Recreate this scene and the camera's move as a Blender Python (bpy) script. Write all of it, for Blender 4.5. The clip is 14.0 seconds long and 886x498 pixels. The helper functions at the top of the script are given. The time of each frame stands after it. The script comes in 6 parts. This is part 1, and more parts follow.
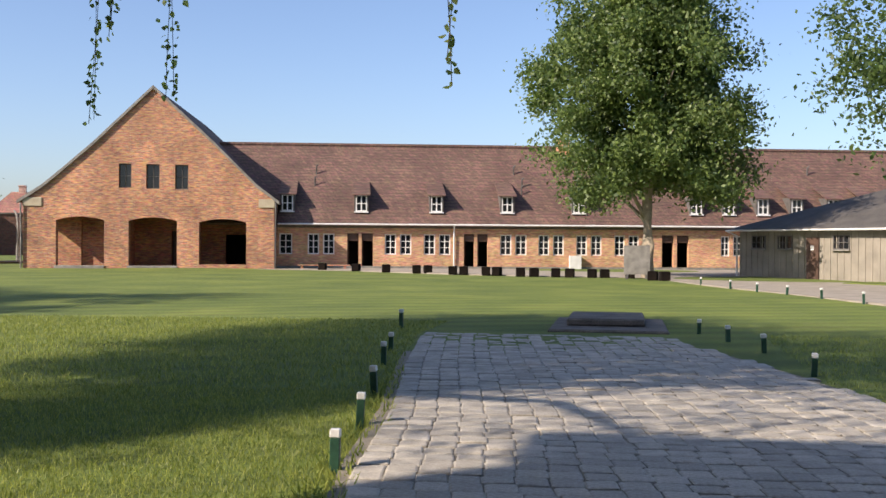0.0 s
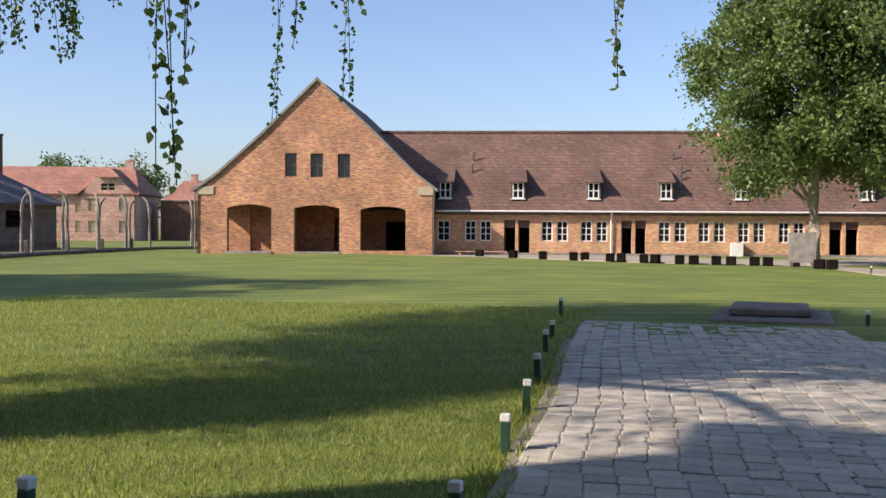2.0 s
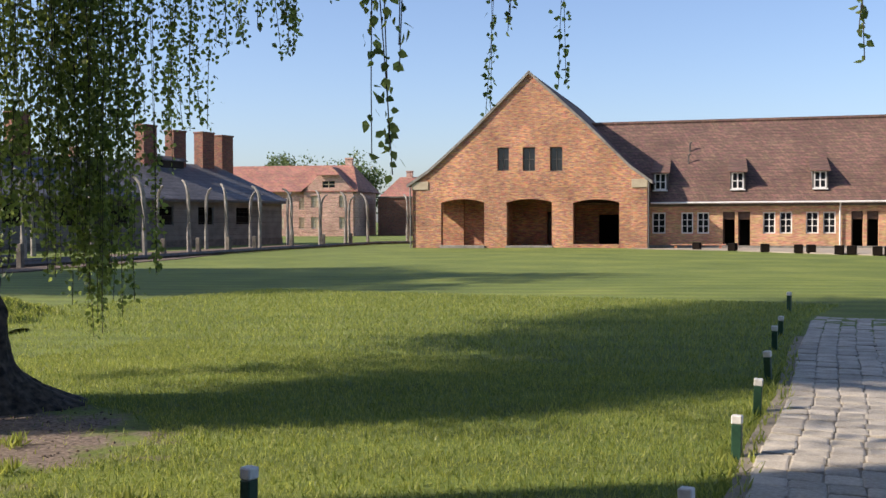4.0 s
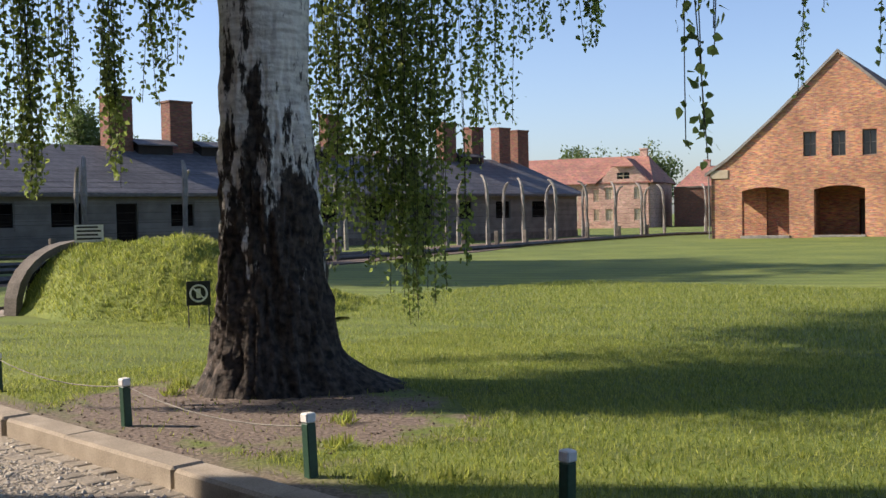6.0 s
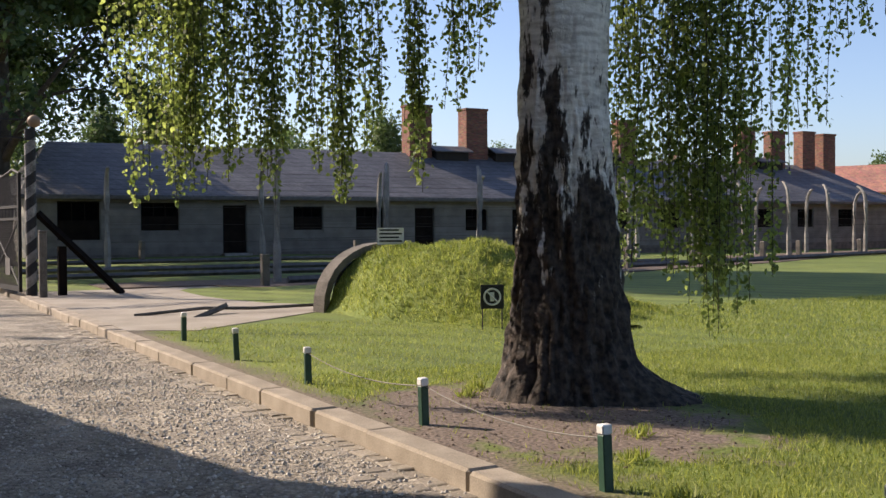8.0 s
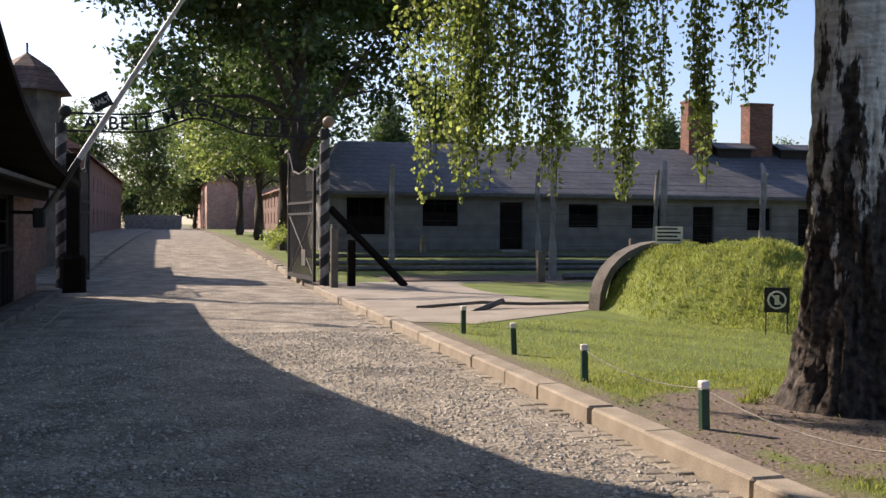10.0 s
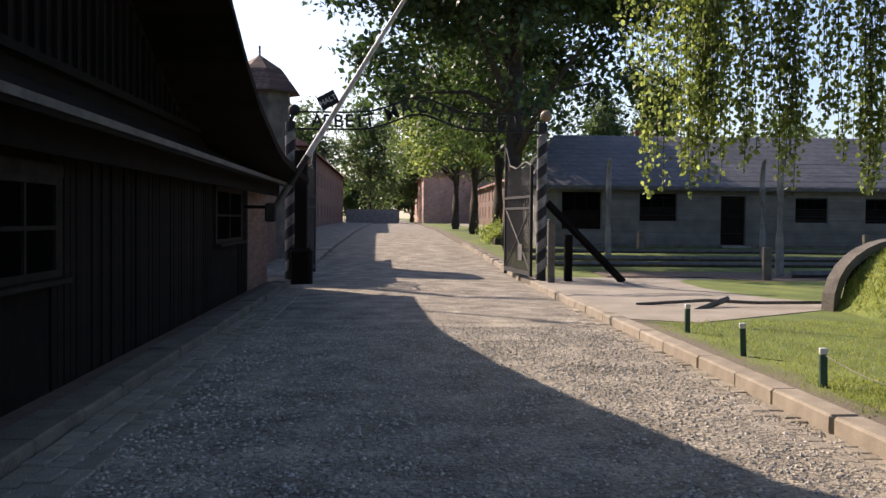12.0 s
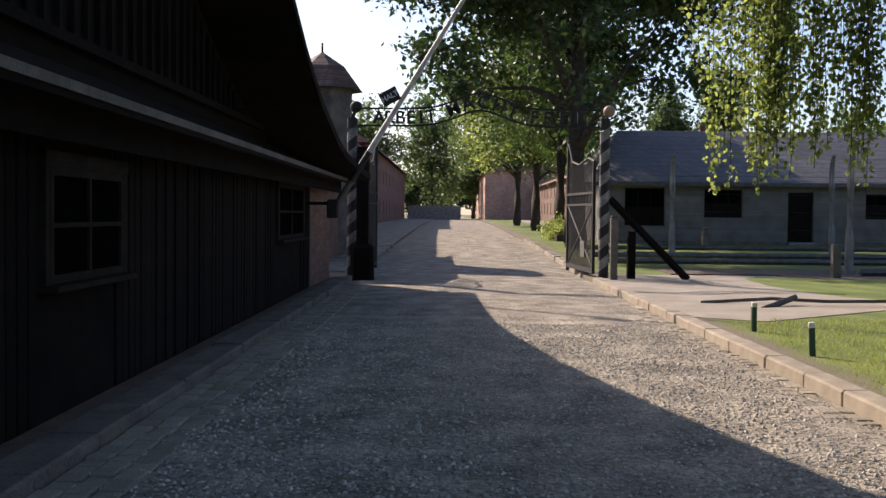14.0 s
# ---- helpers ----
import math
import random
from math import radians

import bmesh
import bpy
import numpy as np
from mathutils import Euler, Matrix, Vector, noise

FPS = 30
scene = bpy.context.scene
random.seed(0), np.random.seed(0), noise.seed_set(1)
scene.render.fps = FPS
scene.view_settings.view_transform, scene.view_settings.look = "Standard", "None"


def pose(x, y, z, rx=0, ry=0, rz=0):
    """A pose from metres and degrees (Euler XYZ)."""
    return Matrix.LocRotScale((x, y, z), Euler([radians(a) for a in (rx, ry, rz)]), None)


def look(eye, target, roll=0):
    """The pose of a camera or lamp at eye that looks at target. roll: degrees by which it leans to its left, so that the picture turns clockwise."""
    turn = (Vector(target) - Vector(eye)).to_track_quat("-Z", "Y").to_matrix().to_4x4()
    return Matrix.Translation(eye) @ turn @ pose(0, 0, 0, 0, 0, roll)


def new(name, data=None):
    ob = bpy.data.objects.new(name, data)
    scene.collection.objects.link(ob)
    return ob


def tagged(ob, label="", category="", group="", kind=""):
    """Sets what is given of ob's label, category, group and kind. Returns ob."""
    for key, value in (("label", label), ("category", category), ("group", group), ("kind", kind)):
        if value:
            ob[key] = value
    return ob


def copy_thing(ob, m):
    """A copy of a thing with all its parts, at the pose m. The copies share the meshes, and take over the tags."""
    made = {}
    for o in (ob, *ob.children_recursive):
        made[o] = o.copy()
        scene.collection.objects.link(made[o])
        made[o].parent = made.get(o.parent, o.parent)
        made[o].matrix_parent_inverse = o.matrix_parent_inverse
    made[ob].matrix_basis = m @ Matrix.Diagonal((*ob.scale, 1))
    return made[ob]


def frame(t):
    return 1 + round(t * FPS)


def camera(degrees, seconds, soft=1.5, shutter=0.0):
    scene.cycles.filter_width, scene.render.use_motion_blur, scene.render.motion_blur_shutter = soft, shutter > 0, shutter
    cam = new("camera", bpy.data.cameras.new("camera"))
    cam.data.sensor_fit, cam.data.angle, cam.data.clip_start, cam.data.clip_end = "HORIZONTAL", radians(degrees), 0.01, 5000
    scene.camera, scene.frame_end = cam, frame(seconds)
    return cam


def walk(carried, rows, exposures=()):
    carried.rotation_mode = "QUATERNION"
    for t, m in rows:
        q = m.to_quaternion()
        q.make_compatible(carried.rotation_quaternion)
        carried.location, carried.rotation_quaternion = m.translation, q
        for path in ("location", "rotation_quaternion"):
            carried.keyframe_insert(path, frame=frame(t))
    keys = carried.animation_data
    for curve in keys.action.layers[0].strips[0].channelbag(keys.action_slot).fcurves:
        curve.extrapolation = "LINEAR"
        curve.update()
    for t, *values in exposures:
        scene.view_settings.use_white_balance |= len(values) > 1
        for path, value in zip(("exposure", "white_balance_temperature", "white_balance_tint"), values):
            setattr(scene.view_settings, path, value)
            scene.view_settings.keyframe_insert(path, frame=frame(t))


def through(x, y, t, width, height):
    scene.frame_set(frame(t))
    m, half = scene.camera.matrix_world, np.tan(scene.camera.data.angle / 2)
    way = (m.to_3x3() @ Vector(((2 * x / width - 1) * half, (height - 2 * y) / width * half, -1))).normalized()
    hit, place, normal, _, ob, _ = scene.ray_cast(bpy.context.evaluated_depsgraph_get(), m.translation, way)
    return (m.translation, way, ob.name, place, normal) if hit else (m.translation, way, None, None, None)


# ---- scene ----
cam = camera(45.5, 14.0)
PATH = [
    (0, (-2.689, 0.721, 1.631), (-3.023, 2.693, 1.62), 0.35),
    (0.5, (-2.667, 0.554, 1.658), (-3.041, 2.519, 1.642), 0.35),
    (1, (-2.656, 0.4, 1.682), (-3.097, 2.351, 1.658), 0.38),
    (1.5, (-2.665, 0.31, 1.699), (-3.186, 2.241, 1.667), 0.4),
    (2, (-2.69, 0.296, 1.703), (-3.308, 2.198, 1.663), 0.35),
    (2.2, (-2.703, 0.308, 1.702), (-3.361, 2.197, 1.658), 0.33),
    (4.3, (-2.876, 0.565, 1.667), (-3.921, 2.269, 1.613), -0.3),
    (4.5, (-2.892, 0.551, 1.664), (-3.98, 2.228, 1.608), -0.35),
    (4.7, (-2.901, 0.528, 1.66), (-4.03, 2.178, 1.604), -0.4),
    (5, (-2.901, 0.478, 1.653), (-4.1, 2.078, 1.594), -0.6),
    (5.5, (-2.88, 0.436, 1.648), (-4.19, 1.947, 1.588), -0.9),
    (6, (-2.892, 0.423, 1.651), (-4.313, 1.829, 1.592), -1.2),
    (6.5, (-2.924, 0.431, 1.651), (-4.441, 1.733, 1.596), -1.2),
    (7, (-2.979, 0.441, 1.651), (-4.585, 1.632, 1.602), -1.1),
    (7.5, (-3.03, 0.46, 1.652), (-4.708, 1.547, 1.607), -0.8),
    (8, (-3.062, 0.469, 1.65), (-4.809, 1.442, 1.61), -0.4),
    (8.5, (-3.064, 0.455, 1.651), (-4.867, 1.321, 1.612), -0.1),
    (9, (-3.055, 0.438, 1.648), (-4.911, 1.181, 1.611), 0.2),
    (9.2, (-3.053, 0.434, 1.647), (-4.929, 1.128, 1.609), 0.25),
    (11.3, (-3.103, 0.332, 1.65), (-5.091, 0.544, 1.596), 0.45),
    (11.5, (-3.126, 0.324, 1.65), (-5.117, 0.501, 1.595), 0.45),
    (12, (-3.233, 0.322, 1.656), (-5.23, 0.422, 1.598), 0.5),
    (12.5, (-3.318, 0.344, 1.657), (-5.316, 0.392, 1.597), 0.5),
    (13, (-3.353, 0.355, 1.658), (-5.352, 0.366, 1.595), 0.5),
    (13.5, (-3.345, 0.344, 1.657), (-5.344, 0.338, 1.591), 0.55),
    (14, (-3.314, 0.326, 1.657), (-5.313, 0.31, 1.591), 0.55),
]
walk(cam, [(t, look(eye, target, roll)) for t, eye, target, roll in PATH],
     exposures=[(0, 0.62, 6600, 18), (5, 0.63, 6600, 18), (9, 0.67, 6750, 20), (11.5, 0.66, 6750, 21), (14, 0.61, 6750, 21)])

# ---- world and sun ----
SUN_EL = 33.5
SUN_FROM = Vector((-0.777, -0.629, 0))          # horizontal direction towards the sun
world = bpy.data.worlds.new("sky")
scene.world = world
world.use_nodes = True
wn = world.node_tree
sky = wn.nodes.new("ShaderNodeTexSky")
sky.sky_type = "NISHITA"
sky.sun_disc = False
sky.sun_elevation = radians(SUN_EL)
sky.sun_rotation = math.atan2(SUN_FROM.x, SUN_FROM.y)
sky.air_density, sky.dust_density, sky.ozone_density = 0.9, 1.3, 3.6
wn.links.new(sky.outputs[0], wn.nodes["Background"].inputs[0])
wn.nodes["Background"].inputs[1].default_value = 0.125
sun = new("sun", bpy.data.lights.new("sun", "SUN"))
sun.data.energy, sun.data.angle, sun.data.color = 5.0, radians(0.55), (1.0, 0.90, 0.74)
to_sun = Vector((SUN_FROM.x, SUN_FROM.y, math.tan(radians(SUN_EL)) * SUN_FROM.length))
sun.matrix_world = look(to_sun * 50, (0, 0, 0))


# ---- materials ----
def material(name, low, high, scale=4.0, rough=0.8, bump=0.3, fine=40.0, metal=0.0, vary=0.0, island=0.0, dist=0.02, third=None):
    """Two-scale noise between two colours, fine relief, optional change from piece to piece."""
    m = bpy.data.materials.new(name)
    m.use_nodes = True
    n, l = m.node_tree.nodes, m.node_tree.links
    b = n["Principled BSDF"]
    co = n.new("ShaderNodeTexCoord")
    n1, n2 = n.new("ShaderNodeTexNoise"), n.new("ShaderNodeTexNoise")
    n1.inputs["Scale"].default_value, n1.inputs["Detail"].default_value = scale, 6
    n2.inputs["Scale"].default_value, n2.inputs["Detail"].default_value = fine, 4
    l.new(co.outputs["Object"], n1.inputs["Vector"])
    l.new(co.outputs["Object"], n2.inputs["Vector"])
    mix = n.new("ShaderNodeMix")
    mix.data_type = "FLOAT"
    mix.inputs[0].default_value = 0.45
    l.new(n1.outputs[0], mix.inputs[2])
    l.new(n2.outputs[0], mix.inputs[3])
    ramp = n.new("ShaderNodeValToRGB")
    ramp.color_ramp.elements[0].position, ramp.color_ramp.elements[1].position = 0.36, 0.66
    ramp.color_ramp.elements[0].color, ramp.color_ramp.elements[1].color = (*low, 1), (*high, 1)
    if third:
        e = ramp.color_ramp.elements.new(0.52)
        e.color = (*third, 1)
    l.new(mix.outputs[0], ramp.inputs[0])
    last = ramp.outputs[0]
    if vary or island:
        hsv = n.new("ShaderNodeHueSaturation")
        rng = n.new("ShaderNodeMapRange")
        amount = vary or island
        rng.inputs["To Min"].default_value, rng.inputs["To Max"].default_value = 1 - amount, 1 + amount
        src = n.new("ShaderNodeObjectInfo").outputs["Random"] if vary else n.new("ShaderNodeNewGeometry").outputs["Random Per Island"]
        l.new(src, rng.inputs[0])
        l.new(rng.outputs[0], hsv.inputs["Value"])
        l.new(last, hsv.inputs["Color"])
        last = hsv.outputs[0]
    l.new(last, b.inputs["Base Color"])
    b.inputs["Roughness"].default_value, b.inputs["Metallic"].default_value = rough, metal
    if bump:
        bp = n.new("ShaderNodeBump")
        bp.inputs["Strength"].default_value, bp.inputs["Distance"].default_value = bump, dist
        l.new(mix.outputs[0], bp.inputs["Height"])
        l.new(bp.outputs[0], b.inputs["Normal"])
    return m


def brick_material(name, c1, c2, mortar, w=0.25, h=0.077, patch=0.2):
    """Brickwork laid in the object's own x-z plane (wall meshes are built with x along the wall)."""
    m = bpy.data.materials.new(name)
    m.use_nodes = True
    n, l = m.node_tree.nodes, m.node_tree.links
    b = n["Principled BSDF"]
    co, sep, com = n.new("ShaderNodeTexCoord"), n.new("ShaderNodeSeparateXYZ"), n.new("ShaderNodeCombineXYZ")
    add = n.new("ShaderNodeMath")
    l.new(co.outputs["Object"], sep.inputs[0])
    l.new(sep.outputs[0], add.inputs[0])
    l.new(sep.outputs[1], add.inputs[1])
    l.new(add.outputs[0], com.inputs[0])
    l.new(sep.outputs[2], com.inputs[1])
    t = n.new("ShaderNodeTexBrick")
    t.inputs["Scale"].default_value = 1
    t.inputs["Brick Width"].default_value, t.inputs["Row Height"].default_value = w, h
    t.inputs["Mortar Size"].default_value = 0.006
    t.inputs["Color1"].default_value, t.inputs["Color2"].default_value, t.inputs["Mortar"].default_value = (*c1, 1), (*c2, 1), (*mortar, 1)
    l.new(com.outputs[0], t.inputs["Vector"])
    big = n.new("ShaderNodeTexNoise")
    big.inputs["Scale"].default_value, big.inputs["Detail"].default_value = 0.45, 4
    l.new(co.outputs["Object"], big.inputs["Vector"])
    st = n.new("ShaderNodeMapping")
    st.inputs["Scale"].default_value = (2.6, 2.6, 11)
    l.new(co.outputs["Object"], st.inputs[0])
    streak = n.new("ShaderNodeTexNoise")
    streak.inputs["Scale"].default_value, streak.inputs["Detail"].default_value = 1.0, 4
    l.new(st.outputs[0], streak.inputs["Vector"])
    hsv = n.new("ShaderNodeHueSaturation")
    rng = n.new("ShaderNodeMapRange")
    rng.inputs[1].default_value, rng.inputs[2].default_value = 0.3, 0.7
    rng.inputs[3].default_value, rng.inputs[4].default_value = 1 - patch, 1 + patch
    l.new(big.outputs[0], rng.inputs[0])
    rng2 = n.new("ShaderNodeMapRange")
    rng2.inputs[1].default_value, rng2.inputs[2].default_value = 0.3, 0.7
    rng2.inputs[3].default_value, rng2.inputs[4].default_value = 0.462, 0.538
    l.new(streak.outputs[0], rng2.inputs[0])
    l.new(rng2.outputs[0], hsv.inputs["Hue"])
    st2 = n.new("ShaderNodeMapping")
    st2.inputs["Scale"].default_value, st2.inputs["Location"].default_value = (3.4, 3.4, 13), (7, 3, 5)
    l.new(co.outputs["Object"], st2.inputs[0])
    tone = n.new("ShaderNodeTexNoise")
    tone.inputs["Scale"].default_value, tone.inputs["Detail"].default_value = 1.0, 3
    l.new(st2.outputs[0], tone.inputs["Vector"])
    rng3 = n.new("ShaderNodeMapRange")
    rng3.inputs[1].default_value, rng3.inputs[2].default_value = 0.3, 0.7
    rng3.inputs[3].default_value, rng3.inputs[4].default_value = 0.72, 1.28
    l.new(tone.outputs[0], rng3.inputs[0])
    mul = n.new("ShaderNodeMath")
    mul.operation = "MULTIPLY"
    l.new(rng.outputs[0], mul.inputs[0])
    l.new(rng3.outputs[0], mul.inputs[1])
    l.new(mul.outputs[0], hsv.inputs["Value"])
    l.new(t.outputs[0], hsv.inputs["Color"])
    l.new(hsv.outputs[0], b.inputs["Base Color"])
    b.inputs["Roughness"].default_value = 0.9
    bp = n.new("ShaderNodeBump")
    bp.inputs["Strength"].default_value, bp.inputs["Distance"].default_value = 0.5, 0.01
    bp.invert = True
    l.new(t.outputs["Fac"], bp.inputs["Height"])
    l.new(bp.outputs[0], b.inputs["Normal"])
    return m


def course_material(name, c1, c2, gap, w, h, rough=0.8, offset=0.5, diamond=False, bump=0.6):
    """Tile or slate courses on a roof slope: object x along the eave, z height up the slope."""
    m = brick_material(name, c1, c2, gap, w, h, patch=0.22)
    m.node_tree.nodes["Principled BSDF"].inputs["Roughness"].default_value = rough
    for x in m.node_tree.nodes:
        if x.type == "TEX_BRICK":
            x.inputs["Mortar Size"].default_value = 0.012
            x.offset = offset
        if x.type == "BUMP":
            x.inputs["Distance"].default_value = 0.03
    return m


def leaf_material(name, low, high, through=0.35):
    m = bpy.data.materials.new(name)
    m.use_nodes = True
    n, l = m.node_tree.nodes, m.node_tree.links
    b = n["Principled BSDF"]
    ramp = n.new("ShaderNodeValToRGB")
    ramp.color_ramp.elements[0].color, ramp.color_ramp.elements[1].color = (*low, 1), (*high, 1)
    l.new(n.new("ShaderNodeNewGeometry").outputs["Random Per Island"], ramp.inputs[0])
    l.new(ramp.outputs[0], b.inputs["Base Color"])
    b.inputs["Roughness"].default_value = 0.55
    tr = n.new("ShaderNodeBsdfTranslucent")
    hs = n.new("ShaderNodeHueSaturation")
    hs.inputs["Value"].default_value, hs.inputs["Saturation"].default_value = 2.8, 1.0
    l.new(ramp.outputs[0], hs.inputs["Color"])
    l.new(hs.outputs[0], tr.inputs[0])
    mx = n.new("ShaderNodeMixShader")
    mx.inputs[0].default_value = through
    l.new(b.outputs[0], mx.inputs[1])
    l.new(tr.outputs[0], mx.inputs[2])
    l.new(mx.outputs[0], n["Material Output"].inputs[0])
    return m


def glass_material():
    m = bpy.data.materials.new("dark_window_glass")
    m.use_nodes = True
    b = m.node_tree.nodes["Principled BSDF"]
    b.inputs["Base Color"].default_value = (0.015, 0.017, 0.02, 1)
    b.inputs["Roughness"].default_value = 0.06
    return m


GRASS = material("mown_grass", (0.068, 0.102, 0.013), (0.185, 0.212, 0.035), 0.35, 0.9, 0.8, 22, third=(0.115, 0.155, 0.021), dist=0.06)


def lawn_material():
    """Lawn with mowing stripes, yellowed patches and bare dirt round the birch and behind the kerb."""
    m = GRASS.copy()
    m.name = "lawn"
    n, l = m.node_tree.nodes, m.node_tree.links
    b = n["Principled BSDF"]
    grass_out = b.inputs["Base Color"].links[0].from_socket
    co = n.new("ShaderNodeTexCoord")
    wave = n.new("ShaderNodeTexWave")
    wave.inputs["Scale"].default_value, wave.inputs["Distortion"].default_value, wave.inputs["Detail"].default_value = 0.28, 2.5, 2
    mp = n.new("ShaderNodeMapping")
    mp.inputs["Rotation"].default_value = (0, 0, 1.15)
    l.new(co.outputs["Object"], mp.inputs[0])
    l.new(mp.outputs[0], wave.inputs["Vector"])
    rg = n.new("ShaderNodeMapRange")
    rg.inputs[3].default_value, rg.inputs[4].default_value = 0.86, 1.14
    l.new(wave.outputs["Fac"], rg.inputs[0])
    hs = n.new("ShaderNodeHueSaturation")
    l.new(rg.outputs[0], hs.inputs["Value"])
    l.new(grass_out, hs.inputs["Color"])
    # distance from the foot of the birch, stretched, with a ragged edge
    pm = n.new("ShaderNodeMapping")
    pm.inputs["Location"].default_value = (10.75 / 2.1, -5.7 / 1.55, 0)
    pm.inputs["Scale"].default_value = (1 / 2.1, 1 / 1.55, 0)
    l.new(co.outputs["Object"], pm.inputs[0])
    ln = n.new("ShaderNodeVectorMath")
    ln.operation = "LENGTH"
    l.new(pm.outputs[0], ln.inputs[0])
    nz = n.new("ShaderNodeTexNoise")
    nz.inputs["Scale"].default_value, nz.inputs["Detail"].default_value = 2.2, 8
    l.new(co.outputs["Object"], nz.inputs["Vector"])
    ad = n.new("ShaderNodeMath")
    ad.operation = "MULTIPLY_ADD"
    ad.inputs[1].default_value, ad.inputs[2].default_value = 1.5, -0.75
    l.new(nz.outputs[0], ad.inputs[0])
    sm = n.new("ShaderNodeMath")
    l.new(ln.outputs["Value"], sm.inputs[0])
    l.new(ad.outputs[0], sm.inputs[1])
    edge = n.new("ShaderNodeMapRange")
    edge.inputs[1].default_value, edge.inputs[2].default_value, edge.inputs[3].default_value, edge.inputs[4].default_value = 0.82, 1.08, 1.0, 0.0
    l.new(sm.outputs[0], edge.inputs[0])
    sy = n.new("ShaderNodeSeparateXYZ")
    l.new(co.outputs["Object"], sy.inputs[0])
    wob = n.new("ShaderNodeMath")
    wob.operation = "MULTIPLY_ADD"
    wob.inputs[1].default_value = 0.45
    l.new(ad.outputs[0], wob.inputs[0])
    l.new(sy.outputs[1], wob.inputs[2])
    strip = n.new("ShaderNodeMapRange")
    strip.inputs[1].default_value, strip.inputs[2].default_value, strip.inputs[3].default_value, strip.inputs[4].default_value = 4.42, 4.72, 0.9, 0.0
    l.new(wob.outputs[0], strip.inputs[0])
    both = n.new("ShaderNodeMath")
    both.operation = "MAXIMUM"
    l.new(edge.outputs[0], both.inputs[0])
    l.new(strip.outputs[0], both.inputs[1])
    nd = n.new("ShaderNodeTexNoise")
    nd.inputs["Scale"].default_value, nd.inputs["Detail"].default_value = 26, 7
    l.new(co.outputs["Object"], nd.inputs["Vector"])
    dr = n.new("ShaderNodeValToRGB")
    dr.color_ramp.elements[0].position, dr.color_ramp.elements[1].position = 0.34, 0.68
    dr.color_ramp.elements[0].color, dr.color_ramp.elements[1].color = (0.075, 0.055, 0.042, 1), (0.24, 0.185, 0.145, 1)
    l.new(nd.outputs[0], dr.inputs[0])
    mx = n.new("ShaderNodeMix")
    mx.data_type = "RGBA"
    l.new(both.outputs[0], mx.inputs[0])
    l.new(hs.outputs[0], mx.inputs[6])
    l.new(dr.outputs[0], mx.inputs[7])
    l.new(mx.outputs[2], b.inputs["Base Color"])
    return m
LAWN = lawn_material()
BLADE = leaf_material("grass_blade", (0.070, 0.105, 0.014), (0.260, 0.275, 0.060), 0.35)
ROAD = material("gritty_road", (0.175, 0.156, 0.129), (0.60, 0.532, 0.43), 1.6, 0.95, 1.0, 17, third=(0.36, 0.318, 0.256), dist=0.06)


def cobble_relief(m, scale, dist, dark):
    """Worn cobbles showing through the grit."""
    n, l = m.node_tree.nodes, m.node_tree.links
    b = n["Principled BSDF"]
    co = n.new("ShaderNodeTexCoord")
    v = n.new("ShaderNodeTexVoronoi")
    v.feature = "DISTANCE_TO_EDGE"
    v.inputs["Scale"].default_value, v.inputs["Randomness"].default_value = scale, 0.85
    l.new(co.outputs["Object"], v.inputs["Vector"])
    rg = n.new("ShaderNodeMapRange")
    rg.inputs[2].default_value = 0.16
    l.new(v.outputs["Distance"], rg.inputs[0])
    nz = n.new("ShaderNodeTexNoise")
    nz.inputs["Scale"].default_value = 0.9
    l.new(co.outputs["Object"], nz.inputs["Vector"])
    mul = n.new("ShaderNodeMath")
    mul.operation = "MULTIPLY"
    l.new(rg.outputs[0], mul.inputs[0])
    l.new(nz.outputs[0], mul.inputs[1])
    bp = n.new("ShaderNodeBump")
    bp.inputs["Strength"].default_value, bp.inputs["Distance"].default_value = 1.0, dist
    l.new(mul.outputs[0], bp.inputs["Height"])
    old = b.inputs["Normal"].links[0].from_socket
    l.new(old, bp.inputs["Normal"])
    l.new(bp.outputs[0], b.inputs["Normal"])
    src = b.inputs["Base Color"].links[0].from_socket
    mx = n.new("ShaderNodeMix")
    mx.data_type, mx.blend_type = "RGBA", "MULTIPLY"
    rr = n.new("ShaderNodeMapRange")
    rr.inputs[1].default_value, rr.inputs[2].default_value, rr.inputs[3].default_value, rr.inputs[4].default_value = 0.0, 0.5, dark, 0.0
    l.new(mul.outputs[0], rr.inputs[0])
    l.new(rr.outputs[0], mx.inputs[0])
    l.new(src, mx.inputs[6])
    mx.inputs[7].default_value = (0.35, 0.33, 0.30, 1)
    l.new(mx.outputs[2], b.inputs["Base Color"])


cobble_relief(ROAD, 9.0, 0.032, 0.08)
cobble_relief(ROAD, 26.0, 0.012, 0.35)
GRAVEL = material("pale_gravel", (0.22, 0.19, 0.15), (0.36, 0.32, 0.26), 1.2, 0.95, 0.5, 60)
DIRT = material("bare_dirt", (0.068, 0.048, 0.034), (0.16, 0.117, 0.085), 3.0, 0.95, 0.8, 45, dist=0.03)
JOINT = material("joint_dirt", (0.16, 0.14, 0.105), (0.30, 0.265, 0.205), 5, 0.95, 0.5, 60)
PAVER = material("worn_stone_paver", (0.29, 0.262, 0.215), (0.49, 0.45, 0.38), 6, 0.85, 0.4, 50, vary=0.17)
PAVER_REST = material("worn_stone_paver_far", (0.29, 0.262, 0.215), (0.49, 0.45, 0.38), 6, 0.85, 0.4, 50, island=0.17)
